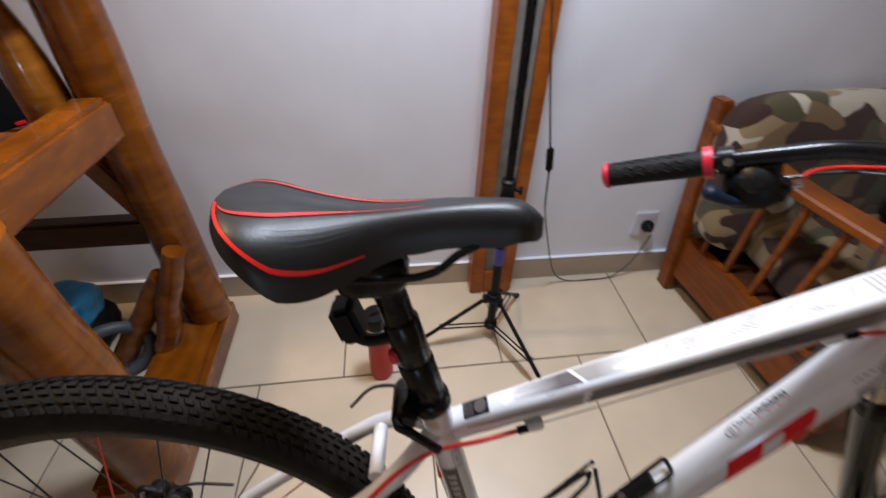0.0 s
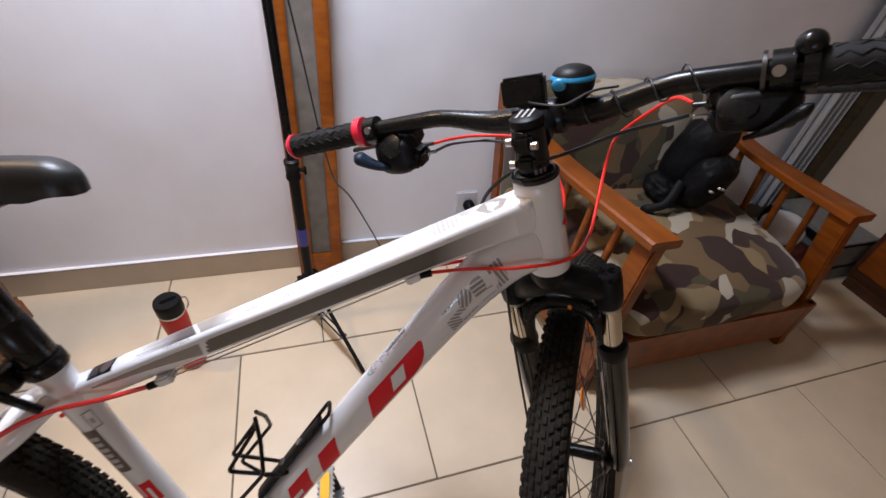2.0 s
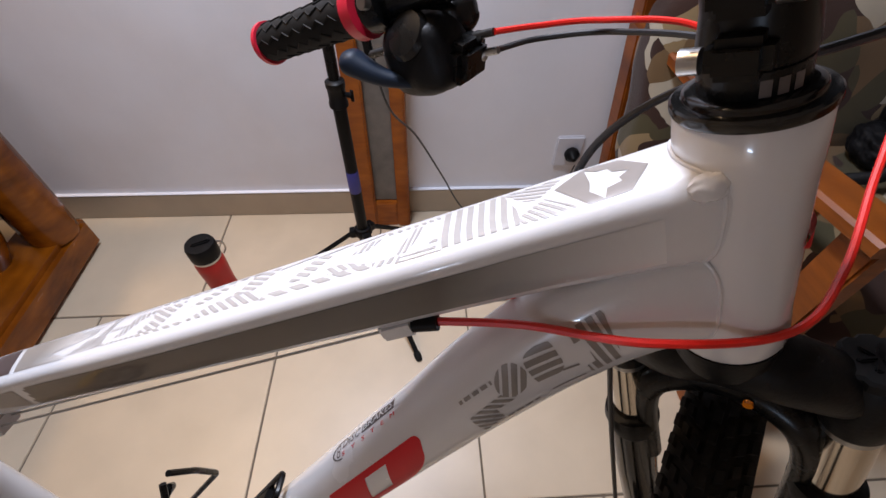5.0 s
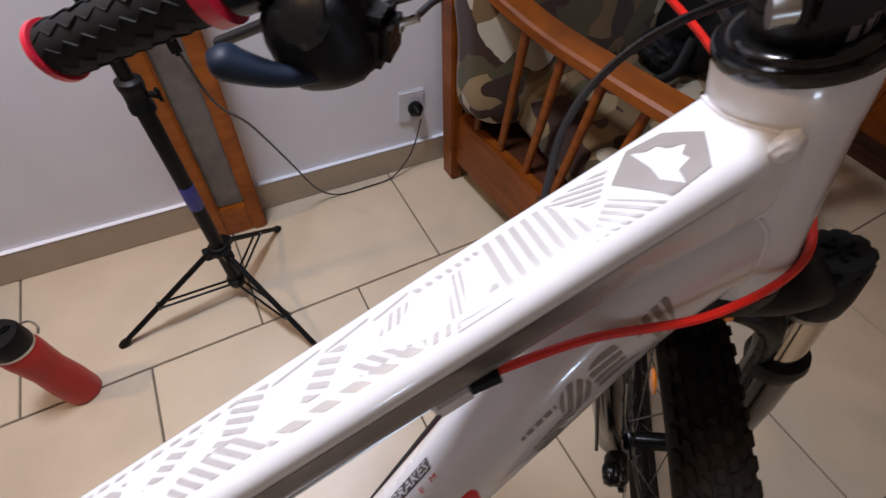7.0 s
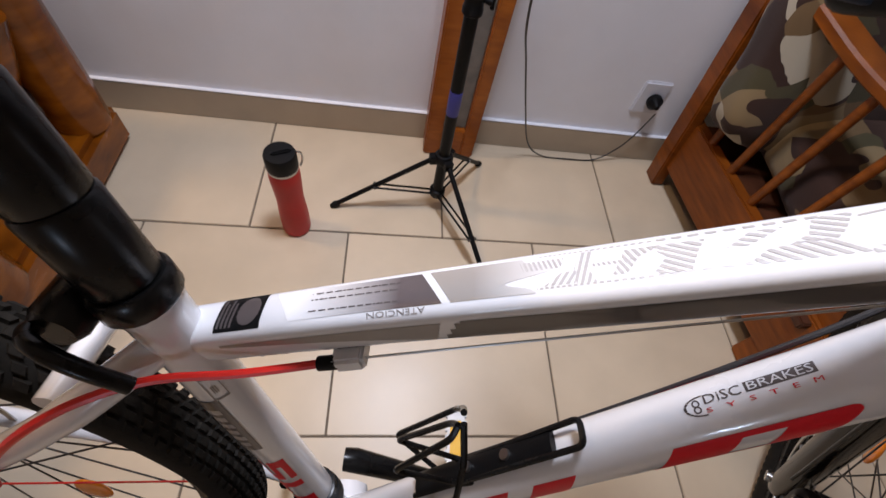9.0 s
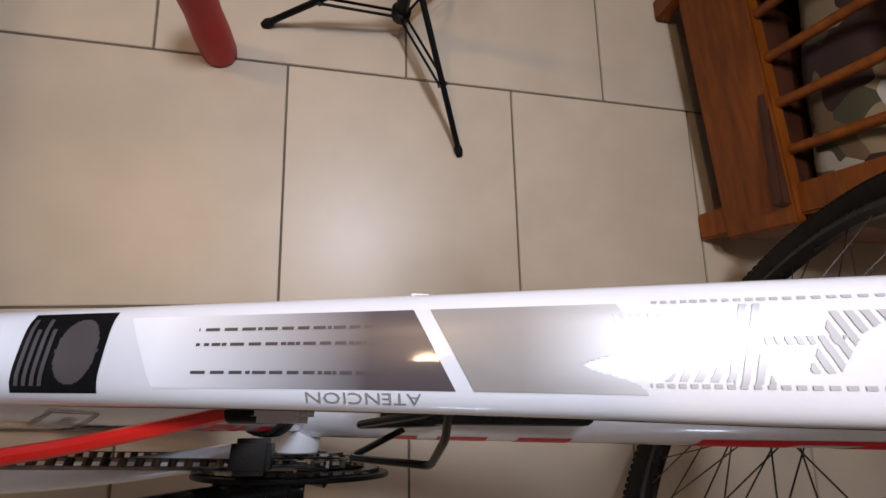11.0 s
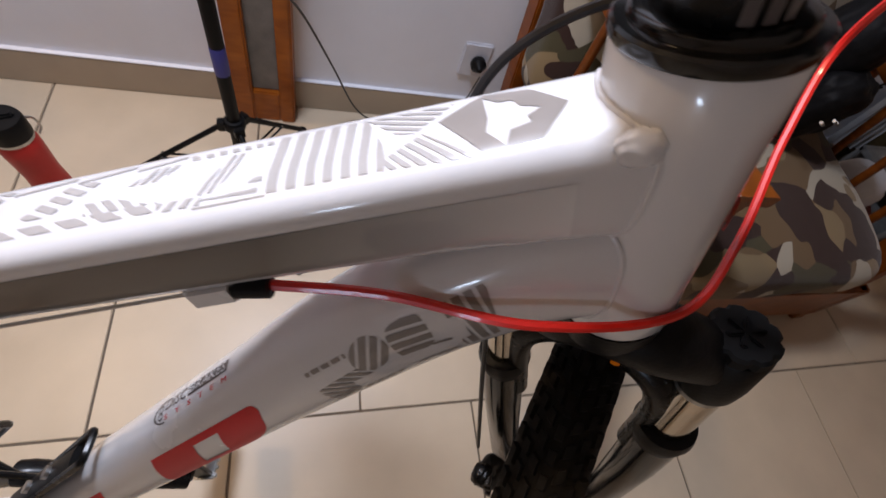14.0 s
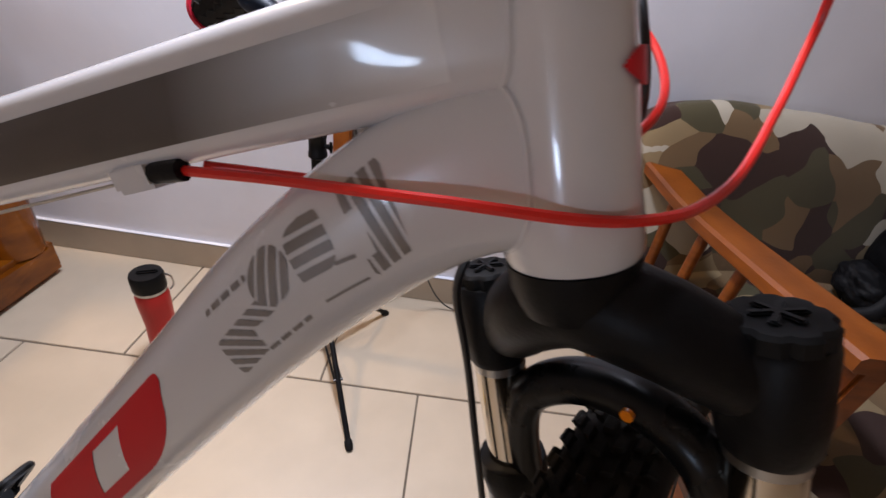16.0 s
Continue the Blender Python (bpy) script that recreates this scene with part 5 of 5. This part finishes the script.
    for dz, q in ((0, DARK_STEEL), (-0.011, STEEL)):
        out = 0 if sg > 0 else 0.008
        steered(sweep([on_bar(0.150 + out) + Vector((0.012, 0, low + dz - 0.002)), on_bar(0.141 + out) + Vector((0.012, 0, low + dz - 0.001)), on_bar(0.139 + out) + Vector((0.012, 0, low + dz)), on_bar(0.130 + out) + Vector((0.012, 0, low + dz))], [0.0040, 0.0040, 0.0025, 0.0025], 10)).part("barrel_adjuster", q, ctl)
steered(moved(blob((0.0105, 0.0105, 0.0105), 54, 0.01, power=2), Matrix.Translation(bar_at(-0.214) + Vector((-0.004, 0, 0.0185))))).part("gear_indicator", BLACK, bike, "round black gear indicator")
steered(sweep([bar_at(-0.186), bar_at(-0.189)], 0.0168, 24)).part("clamp_ring", DARK_STEEL, bike)
BELL = Matrix.Translation((0.055, -0.033, 0.077)) @ pose(0, 0, 0, 8, 4) @ Matrix.Diagonal((1.07, 1.07, 0.84, 1))
steered(moved(lathe([(0.0199, 0.004), (0.0206, 0.0052), (0.0202, 0.0078), (0.0186, 0.0102)], 40), BELL)).part("bell_band", BLUE, bike, "bright blue band of the bell")
steered(moved(blob((0.003, 0.0070, 0.0070), 53, 0.01, power=2), BELL @ pose(-0.0185, 0.008, 0.002))).part("bell_button", BLUE, bike, "bright blue round button of the bell")
steered(moved(lathe([(0.009, -0.026), (0.011, -0.020), (0.016, -0.014), (0.0193, -0.005), (0.0200, 0.003), (0.0190, 0.010), (0.0150, 0.016), (0.008, 0.0192), (0.002, 0.020)], 40), BELL)).part("bell", BLACK_PLASTIC, bike, "round black bell with a blue band")
steered(moved(box((-0.006, -0.023, -0.015), (0.008, 0.023, 0.015), 0.003), Matrix.Translation((0.046, 0.015, 0.077)) @ pose(0, 0, 0, 0, 8))).part("cycle_computer", BLACK, bike, "small black cycle computer")
steered(box((0.045, 0.006, 0.056), (0.060, 0.024, 0.070), 0.003)).part("computer_mount", BLACK_PLASTIC, bike)


def cable(points, mat, name="cable", r=0.0020):
    return Bits().add(*sweep(smooth_line(points, 10), r, 8)).part(name, mat, bike)


lc = S @ (bar_at(0.148) + Vector((0.012, 0, -0.034)))
rc = S @ (bar_at(-0.138) + Vector((0.012, 0, -0.024)))
CS = Vector((0.345, -0.010, 0.7735))
cable([CS, (0.3889, -0.0152, 0.7782), (0.4406, -0.0294, 0.7843), (0.5012, -0.0231, 0.7869), (0.541, 0.0091, 0.7968), (0.5712, 0.0526, 0.8254), (0.5883, 0.0786, 0.8619), (0.5805, 0.0577, 0.9011), (0.5857, 0.0159, 0.9394), rc.lerp(Vector((0.5857, 0.0159, 0.9394)), 0.45) + Vector((0, 0, 0.008)), rc], RED_CABLE, "gear_cable")
cable([lc, (0.408, 0.160, 0.872), (0.4456, 0.1595, 0.8759), (0.4956, 0.1308, 0.8782), (0.5213, 0.093, 0.8542), (0.5255, 0.0545, 0.8267), (0.508, 0.030, 0.805), (0.48, 0.030, 0.785), (0.43, 0.018, 0.7755), (0.350, 0.001, 0.7740)], RED_CABLE, "gear_cable")
cable([lc + Vector((0, 0, -0.011)), (0.412, 0.172, 0.862), (0.4579, 0.1535, 0.8705), (0.4961, 0.0892, 0.8769), (0.508, 0.055, 0.855), (0.515, 0.05, 0.80), S @ Vector((-0.006, 0.048, CR + 0.022)), S @ Vector((-0.004, 0.064, CR - 0.06)), S @ Vector((-0.01, 0.074, -AX_DOWN + 0.11))], CABLE, "brake_hose")
cable([rc + Vector((0, 0, -0.011)), (0.545, 0.0, 0.920), (0.505, 0.035, 0.888), (0.475, 0.062, 0.867), (0.45, 0.070, 0.849), (0.43, 0.070, 0.826), (0.418, 0.062, 0.795), (0.395, 0.040, 0.735), (0.30, 0.026, 0.62), (0.16, 0.024, 0.43)], CABLE, "brake_hose", 0.0022)
# thin sensor wire wound round the bar
wire = []
for q in range(60):
    l = -0.03 - 0.125 * q / 59
    a = q * 0.42
    wire.append(S @ (bar_at(l) + Vector((math.cos(a), 0, math.sin(a))) * (0.0156 - 0.0044 * q / 59 + 0.003 * max(0, math.sin(q * 0.55)))))
Bits().add(*sweep(wire, 0.0009, 6)).part("sensor_wire", CABLE, bike)
cable([S @ Vector((0.050, 0.016, 0.066)), S @ Vector((0.030, 0.0, 0.068)), S @ Vector((0.022, -0.03, 0.066)), S @ Vector((0.034, -0.055, 0.072)), S @ (bar_at(-0.075) + Vector((0, 0, 0.016)))], CABLE, "sensor_wire", 0.0012)
# cable stops and bare wires under the top tube
for x, z in ((0.331, 0.7680), (0.066, 0.6620)):
    Bits().add(*moved(box((-0.009, -0.009, -0.005), (0.009, 0.009, 0.006), 0.002), pose(x, -0.005, z, 0, -21.5))).part("cable_stop", WHITE, bike)
Bits().add(*sweep([(0.338, -0.010, 0.7712), (0.350, -0.0115, 0.7745)], 0.0042, 10)).part("ferrule", BLACK_PLASTIC, bike)
Bits().add(*sweep([(0.060, -0.010, 0.660), (0.049, -0.010, 0.656)], 0.0042, 10)).part("ferrule", BLACK_PLASTIC, bike)
for y in (-0.009, -0.001):
    Bits().add(*sweep([(0.33, y, 0.767), (0.066, y, 0.6625)], 0.0008, 6)).part("inner_wire", STEEL, bike)
cable([(0.052, -0.010, 0.657), (0.010, -0.020, 0.655), (-0.030, -0.028, 0.655), (-0.060, -0.041, 0.651), (-0.086, -0.053, 0.636), (-0.110, -0.059, 0.607), (-0.125, -0.060, 0.572)], RED_CABLE, "gear_cable", 0.0025)
cable([(-0.048, 0.0, 0.618), (-0.040, 0.002, 0.622), (-0.034, 0.002, 0.606), (-0.029, 0.0, 0.572)], RED_CABLE, "gear_cable", 0.0024)
cable([(-0.029, 0.0, 0.572), (0.0, 0.0, 0.45), (0.022, 0.0, 0.35)], STEEL, "inner_wire", 0.0008)
cable([(-0.125, -0.060, 0.572), (-0.25, -0.066, 0.462), (-0.345, -0.070, 0.38)], STEEL, "inner_wire", 0.0008)
cable([(-0.345, -0.070, 0.38), (-0.40, -0.072, 0.335), (-0.42, -0.072, 0.31), (-0.41, -0.075, 0.29)], RED_CABLE, "gear_cable", 0.0024)
cable([(-0.055, 0.02, 0.69), (-0.10, 0.04, 0.67), (-0.13, 0.05, 0.63)], CABLE, "brake_hose")
cable([(-0.30, 0.06, 0.48), (-0.36, 0.066, 0.475), (-0.40, 0.066, 0.45)], CABLE, "brake_hose")

# seatpost and saddle
post_low, post_top = Vector((-0.0372, 0, 0.685)), Vector((-0.0775, 0, 0.838))
seatpost = Bits().add(*sweep([post_low, post_top], 0.0142, 24)).part("seatpost", BLACK, bike, "black seatpost")
pd = (post_top - post_low).normalized()
for k, (a, b, r) in enumerate(((0.000, 0.016, 0.0200), (0.016, 0.064, 0.0174), (0.064, 0.112, 0.0166))):
    Bits().add(*sweep([post_low + pd * a, post_low + pd * (a + 0.002), post_low + pd * (b - 0.002), post_low + pd * b], [r * 0.93, r, r, r * 0.93], 24)).part("collar" if k == 0 else "sleeve", BLACK, seatpost)
Bits().add(*sweep(smooth_line([(-0.068, -0.020, 0.690), (-0.070, -0.030, 0.692), (-0.060, -0.037, 0.692), (-0.046, -0.039, 0.682), (-0.032, -0.037, 0.666)]), 0.0044, 10)).part("quick_release_lever", BLACK, seatpost)
Bits().add(*moved(lathe([(0.010, -0.026), (0.013, -0.020), (0.013, 0.020), (0.010, 0.026)], 18, "y"), pose(-0.064, 0, 0.688))).part("clamp_bolt", BLACK, seatpost)
Bits().add(*moved(blob((0.030, 0.024, 0.020), 56, 0.06, power=3), pose(-0.086, 0, 0.842))).part("saddle_clamp", BLACK, seatpost)
light = Bits().add(*moved(box((-0.011, -0.016, -0.019), (0.011, 0.016, 0.019), 0.005), pose(-0.108, -0.006, 0.798, 0, -18))).part("rear_light", BLACK_PLASTIC, bike, "black rear light on a bracket")
Bits().add(*sweep(smooth_line([(-0.104, -0.004, 0.786), (-0.100, -0.004, 0.775), (-0.090, -0.002, 0.771), (-0.075, 0, 0.772)]), 0.0062, 10)).part("bracket", BLACK_PLASTIC, light)
Bits().add(*moved(box((-0.004, -0.006, -0.007), (0.004, 0.006, 0.007), 0.002), pose(-0.0715, -0.009, 0.758, 0, -14))).part("red_lens", RED_GRIP, light, "red lens")

saddle = thing("saddle", pose(0, 0, 0), "black vinyl saddle with red lines", "")
saddle.parent = bike


def saddle_at(u, a):
    """u from the rear (0) to the tip (1), a round the section from one lower edge over the top to the other."""
    x = -0.195 + 0.247 * u
    hw = 0.0195 + 0.0540 / (1 + math.exp((u - 0.34) * 11))
    hw *= max(0.0, 1 - (1 - min(1, (u + 0.01) / 0.20)) ** 2) ** 0.5 * max(0.0, 1 - (1 - min(1, (1.003 - u) / 0.09)) ** 2) ** 0.5
    crest = 0.893 + 0.016 * math.cos(u * math.pi * 1.1) ** 2 * (1 - u) + 0.004 * math.sin(u * math.pi) + 0.006 * u - 0.012 * max(0, (u - 0.90) / 0.10) ** 2
    depth = 0.033 + 0.023 * math.exp(-((u - 0.26) / 0.20) ** 2)
    depth *= (0.35 + 0.65 * min(1, u / 0.20)) * (0.46 + 0.54 * min(1, (1 - u) / 0.15) ** 0.7)
    y = math.cos(a)
    z = math.sin(a)
    yy = hw * math.copysign(abs(y) ** 0.8, y)
    zz = crest - depth * (1 - max(0, z) ** 0.75) if z >= 0 else crest - depth
    dip = 0.005 * math.exp(-(yy / 0.010) ** 2) * math.sin(math.pi * min(1, u * 1.15)) if z > 0 else 0
    wing = 0.004 * (1 - u) * (abs(yy) / 0.07) ** 2
    return Vector((x, yy + 0.004, zz - dip + wing))


sv, sf = [], []
NU, NA = 44, 40
for i in range(NU + 1):
    for k in range(NA + 1):
        sv.append(saddle_at(i / NU, math.pi * k / NA))
for i in range(NU):
    for k in range(NA):
        a = i * (NA + 1) + k
        sf.append([a, a + 1, a + NA + 2, a + NA + 1])
    sf.append([i * (NA + 1), (i + 1) * (NA + 1), (i + 2) * (NA + 1) - 1, (i + 1) * (NA + 1) - 1])
sf += [list(range(NA + 1)), list(range(NU * (NA + 1), (NU + 1) * (NA + 1)))]
Bits().add(sv, sf).part("cover", SADDLE, saddle, "", True, 50)


def saddle_line(pts, wide, name="red_line", mat=RED_CABLE):
    v, f = [], []
    P = smooth_line([(u, a, 0) for u, a in pts], 8)
    for i, p in enumerate(P):
        d = (P[min(i + 1, len(P) - 1)] - P[max(i - 1, 0)]).normalized()
        nx, ny = -d.y, d.x
        w = wide * (0.35 + 0.65 * math.sin(math.pi * min(1, max(0.05, i / (len(P) - 1)))))
        for sgn in (-1, 1):
            q = saddle_at(min(0.99, max(0.004, p.x + sgn * nx * w)), p.y + sgn * ny * w * 2.6)
            v.append(q + Vector((0, 0.0006 * (1 if q.y > 0 else -1), 0.0009)))
    f = [[2 * i, 2 * i + 1, 2 * i + 3, 2 * i + 2] for i in range(len(P) - 1)]
    Bits().add(v, f).part(name, mat, saddle)


for m in (0, 1):
    def mir(a, m=m):
        return math.pi - a if m else a
    saddle_line([(0.030, mir(2.05)), (0.06, mir(2.08)), (0.14, mir(1.98)), (0.28, mir(1.86)), (0.44, mir(1.80)), (0.62, mir(1.76))], 0.013)
    saddle_line([(0.012, mir(2.0)), (0.035, mir(2.35)), (0.09, mir(2.62)), (0.18, mir(2.78)), (0.30, mir(2.86)), (0.44, mir(2.92))], 0.017)
    for k in range(4):
        saddle_line([(0.17 + k * 0.02, mir(2.20 + k * 0.09)), (0.30 + k * 0.02, mir(2.16 + k * 0.09)), (0.42, mir(2.12 + k * 0.09))], 0.002, "emboss_line", SADDLE_GREY)
for y in (-0.022, 0.022):
    Bits().add(*sweep(smooth_line([(-0.172, y * 1.3, 0.862), (-0.150, y, 0.848), (-0.05, y, 0.848), (-0.015, y * 0.8, 0.866), (0.008, y * 0.4, 0.874)]), 0.0036, 8)).part("rail", BLACK, saddle)

# drivetrain
BB = Vector((0.056, 0, 0.285))
cr = thing("crankset", Matrix.Translation(BB), "black crankset with toothed rings", "")
cr.parent = bike
for r, y in ((0.086, -0.052), (0.066, -0.045), (0.046, -0.038)):
    n = int(r * 480)
    prof = [(math.tau * i / (n * 2), r + (0.0025 if i % 2 else -0.0025)) for i in range(n * 2)]
    m = len(prof)
    v = [(q * math.sin(t), y + s * 0.0012, q * math.cos(t)) for s in (-1, 1) for t, q in prof] + [((r - 0.014) * math.sin(t), y + s * 0.0012, (r - 0.014) * math.cos(t)) for s in (-1, 1) for t, q in prof]
    f = []
    for i in range(m):
        j = (i + 1) % m
        f += [[i, j, m + j, m + i], [i, j, 2 * m + j, 2 * m + i], [m + i, m + j, 3 * m + j, 3 * m + i], [2 * m + i, 2 * m + j, 3 * m + j, 3 * m + i]]
    Bits().add(v, f).part("chainring", DARK_STEEL, cr, "", False)
v, f = lathe([(0.082, -0.0585), (0.097, -0.0585), (0.098, -0.0565), (0.097, -0.0545), (0.082, -0.0545), (0.082, -0.0585)], 64, "y")
Bits().add(v, f[:-2]).part("chain_guard", BLACK_PLASTIC, cr)
for k in range(4):
    t = math.tau * k / 4 + 0.4
    Bits().add(*sweep([(0.012 * math.sin(t), -0.056, 0.012 * math.cos(t)), (0.078 * math.sin(t), -0.056, 0.078 * math.cos(t))], 0.008, 8, flat=0.4)).part("spider_arm", BLACK, cr)
for y, sg in ((-0.072, -1), (0.066, 1)):
    e = Vector((sg * 0.141, y * 1.12, -0.088 * sg))
    Bits().add(*sweep([Vector((-sg * 0.012, y, 0)), Vector((0, y, 0)), e], [0.014, 0.015, 0.011], 14)).part("crank_arm", BLACK, cr)
    pc = e + Vector((0.006, math.copysign(0.050, y), 0))
    PM = Matrix.Translation(pc) @ pose(0, 0, 0, 0, 78)
    pedal = Bits().add(*sweep([e, pc + Vector((0, math.copysign(0.04, y), 0))], 0.006, 10)).part("pedal", DARK_STEEL, cr, "metal cage pedal with a yellow reflector")
    for q in (-0.034, 0.034):
        Bits().add(*moved(box((q - 0.003, -0.042, -0.013), (q + 0.003, 0.042, 0.013), 0.001), PM)).part("cage_plate", STEEL, pedal)
        for n in range(8):
            for z in (-0.014, 0.014):
                Bits().add(*moved(box((q - 0.003, -0.040 + n * 0.0105, z - 0.002), (q + 0.003, -0.035 + n * 0.0105, z + 0.002), 0.0005), PM)).part("tooth", STEEL, pedal)
        s = math.copysign(1, q)
        Bits().add(*moved(box((q + s * 0.003, -0.026, -0.0085), (q + s * 0.008, 0.026, 0.0085), 0.001), PM)).part("reflector", YELLOW, pedal)
    for q in (-0.036, 0.036):
        Bits().add(*moved(box((-0.034, q - 0.003, -0.011), (0.034, q + 0.003, 0.011), 0.001), PM)).part("cage_plate", DARK_STEEL, pedal)

# chain: links round the ring and the sprocket
chain = thing("chain", pose(0, 0, 0), "oily steel bicycle chain", "")
chain.parent = bike
run = []
a0, a1 = BB + Vector((0, -0.045, 0.068)), AXLE + Vector((0, -0.045, 0.037))
b0, b1 = AXLE + Vector((0.01, -0.045, -0.075)), BB + Vector((0, -0.045, -0.067))
for i in range(37):
    run.append(a0.lerp(a1, i / 36))
for i in range(1, 8):
    t = math.pi * i / 8
    run.append(AXLE + Vector((-0.037 * math.sin(t), -0.045, 0.037 * math.cos(t) - 0.019 * (1 - math.cos(t)))))
for i in range(37):
    run.append(b0.lerp(b1, i / 36))
for i in range(1, 12):
    t = math.pi * i / 12
    run.append(BB + Vector((0.068 * math.sin(t), -0.045, -0.068 * math.cos(t))))
link = None
for i, p in enumerate(run):
    q = run[(i + 1) % len(run)]
    d = q - p
    rot_m = Matrix.Translation((p + q) / 2) @ Vector((1, 0, 0)).rotation_difference(d.normalized()).to_matrix().to_4x4()
    if link is None or i < 2:
        g = Bits().add(*box((-0.0072, -0.0030 - 0.0008, -0.0038), (0.0072, -0.0030, 0.0038), 0.0015)).add(*box((-0.0072, 0.0030, -0.0038), (0.0072, 0.0030 + 0.0008, 0.0038), 0.0015)).add(*sweep([(-0.0062, -0.0036, 0), (-0.0062, 0.0036, 0)], 0.0036, 8))
        link = g.part("chain_link", CHAIN_STEEL if i % 2 else DARK_STEEL, chain)
        links = links + [link] if i else [link]
        link.matrix_basis = rot_m
    else:
        o = new("chain_link", links[i % 2].data)
        o.parent, o.matrix_basis = chain, rot_m
Bits().add(*moved(box((-0.012, -0.020, -0.028), (0.014, 0.006, 0.012), 0.005), pose(-0.395, -0.065, 0.300))).add(*moved(box((-0.006, -0.004, -0.085), (0.006, 0.0, 0.0), 0.003), pose(-0.388, -0.050, 0.292, 0, -18))).part("rear_derailleur", BLACK_PLASTIC, bike)
Bits().add(*moved(box((-0.020, -0.016, -0.020), (0.012, 0.012, 0.016), 0.004), pose(0.028, -0.034, 0.384))).add(*moved(box((-0.045, -0.010, -0.030), (0.020, -0.008, 0.0), 0.002), pose(0.055, -0.036, 0.372))).add(*moved(lathe([(0.0185, -0.010), (0.0215, -0.008), (0.0215, 0.008), (0.0185, 0.010)], 24), pose(0.034, 0, 0.378, 0, -15))).part("front_derailleur", BLACK_PLASTIC, bike)
Bits().add(*moved(lathe([(0.0183, -0.006), (0.0205, -0.005), (0.0205, 0.005), (0.0183, 0.006)], 24), pose(0.030, 0, 0.392, 0, -15))).part("clamp_band", BLACK, bike)
caliper = Bits().add(*moved(blob((0.019, 0.016, 0.023), 81, 0.10, power=3), pose(-0.386, 0.062, 0.442, 0, 25))).add(*moved(blob((0.013, 0.013, 0.011), 82, 0.12, power=3), pose(-0.402, 0.064, 0.466))).add(*sweep([(-0.385, 0.060, 0.425), (-0.360, 0.058, 0.412), (-0.335, 0.058, 0.420)], 0.007, 10, flat=0.6)).part("rear_caliper", BLACK_PLASTIC, bike)
for p, d in (((-0.402, 0.046, 0.470), (0.006, -0.006, 0.012)), ((-0.372, 0.045, 0.462), (0.004, -0.008, 0.012)), ((-0.390, 0.044, 0.436), (0.0, -0.008, 0.0)), ((-0.352, 0.050, 0.414), (0.0, -0.010, 0.002))):
    Bits().add(*sweep([p, Vector(p) + Vector(d)], 0.0034, 10)).part("bolt", DARK_STEEL, caliper)
Bits().add(*sweep(smooth_line([(-0.402, 0.060, 0.474), (-0.418, 0.058, 0.480), (-0.426, 0.056, 0.462), (-0.416, 0.054, 0.440)]), 0.0042, 8)).part("arm", BLACK, caliper)

# bottle cage
cage = thing("bottle_cage", pose(0, 0, 0), "black wire bottle cage", "")
cage.parent = bike


def dn(s, n, y=0.0):
    c, t, up, w, h, q = DOWN.basis(s)
    return c + up * (h + n) + Vector((0, y, 0))


Bits().add(*sweep([dn(0.165, 0.005), dn(0.20, 0.006), dn(0.26, 0.006), dn(0.302, 0.006)], 0.011, 10, flat=0.35)).part("mount_plate", BLACK_PLASTIC, cage)
for s in (0.224, 0.262):
    Bits().add(*sweep([dn(s, 0.008), dn(s, 0.0125)], 0.0045, 10)).part("bolt", STEEL, cage)
W = 0.0026


def bent(points, r=0.006):
    """Straight wire with small rounded bends."""
    P = [Vector(p) for p in points]
    out = [P[0]]
    for a, b, c in zip(P, P[1:], P[2:]):
        u, w = (a - b).normalized(), (c - b).normalized()
        for t in (0.0, 0.25, 0.5, 0.75, 1.0):
            q0, q1, q2 = b + u * r, b, b + w * r
            out.append(q0 * (1 - t) ** 2 + q1 * 2 * t * (1 - t) + q2 * t * t)
    return out + [P[-1]]


Bits().add(*sweep(bent([dn(0.16, 0.004, -0.008), dn(0.328, 0.009, -0.010), dn(0.328, 0.009, 0.010), dn(0.16, 0.004, 0.008)]), W, 8)).part("wire", BLACK, cage)
for sg in (-1, 1):
    Bits().add(*sweep(bent([(0.160, sg * 0.006, 0.438), (0.149, sg * 0.012, 0.431), (0.101, sg * 0.034, 0.457), (0.148, sg * 0.036, 0.519), (0.148, sg * 0.020, 0.556), (0.143, sg * 0.004, 0.583)]), W, 8)).part("wire", BLACK, cage)
    Bits().add(*sweep(bent([(0.178, sg * 0.006, 0.478), (0.160, sg * 0.010, 0.476), (0.101, sg * 0.012, 0.502), (0.138, sg * 0.006, 0.560), (0.141, 0, 0.570)]), W, 8)).part("wire", BLACK, cage)
# kickstand on the left
Bits().add(*sweep([(-0.02, 0.035, 0.28), (-0.03, 0.06, 0.26), (-0.06, 0.115, 0.075), (-0.055, 0.13, 0.045)], 0.008, 10)).part("kickstand", BLACK, bike)

# ---- floor tiles ----
tile_mesh = {}


def tile(x0, x1, y0, y1):
    key = (round(x1 - x0, 3), round(y1 - y0, 3))
    if key not in tile_mesh:
        w, h = key[0] - 0.0045, key[1] - 0.0045
        me = mesh_from("tile", *box((-w / 2, -h / 2, -0.008), (w / 2, h / 2, 0), 0.0012), False)
        me.materials.append(TILE)
        tile_mesh[key] = me
    ob = new("tile", tile_mesh[key])
    ob.parent = floor
    ob.location = ((x0 + x1) / 2, (y0 + y1) / 2, 0)


for row in range(-6, 1):
    y0, y1 = row * L, min((row + 1) * L, 0.40)
    off = 0.0 if row % 2 else 0.5
    for col in range(-6, 7):
        x0, x1 = (col + off) * L, (col + 1 + off) * L
        if x1 > WEST - 0.02 and x0 < EAST:
            tile(x0, x1, y0, y1)
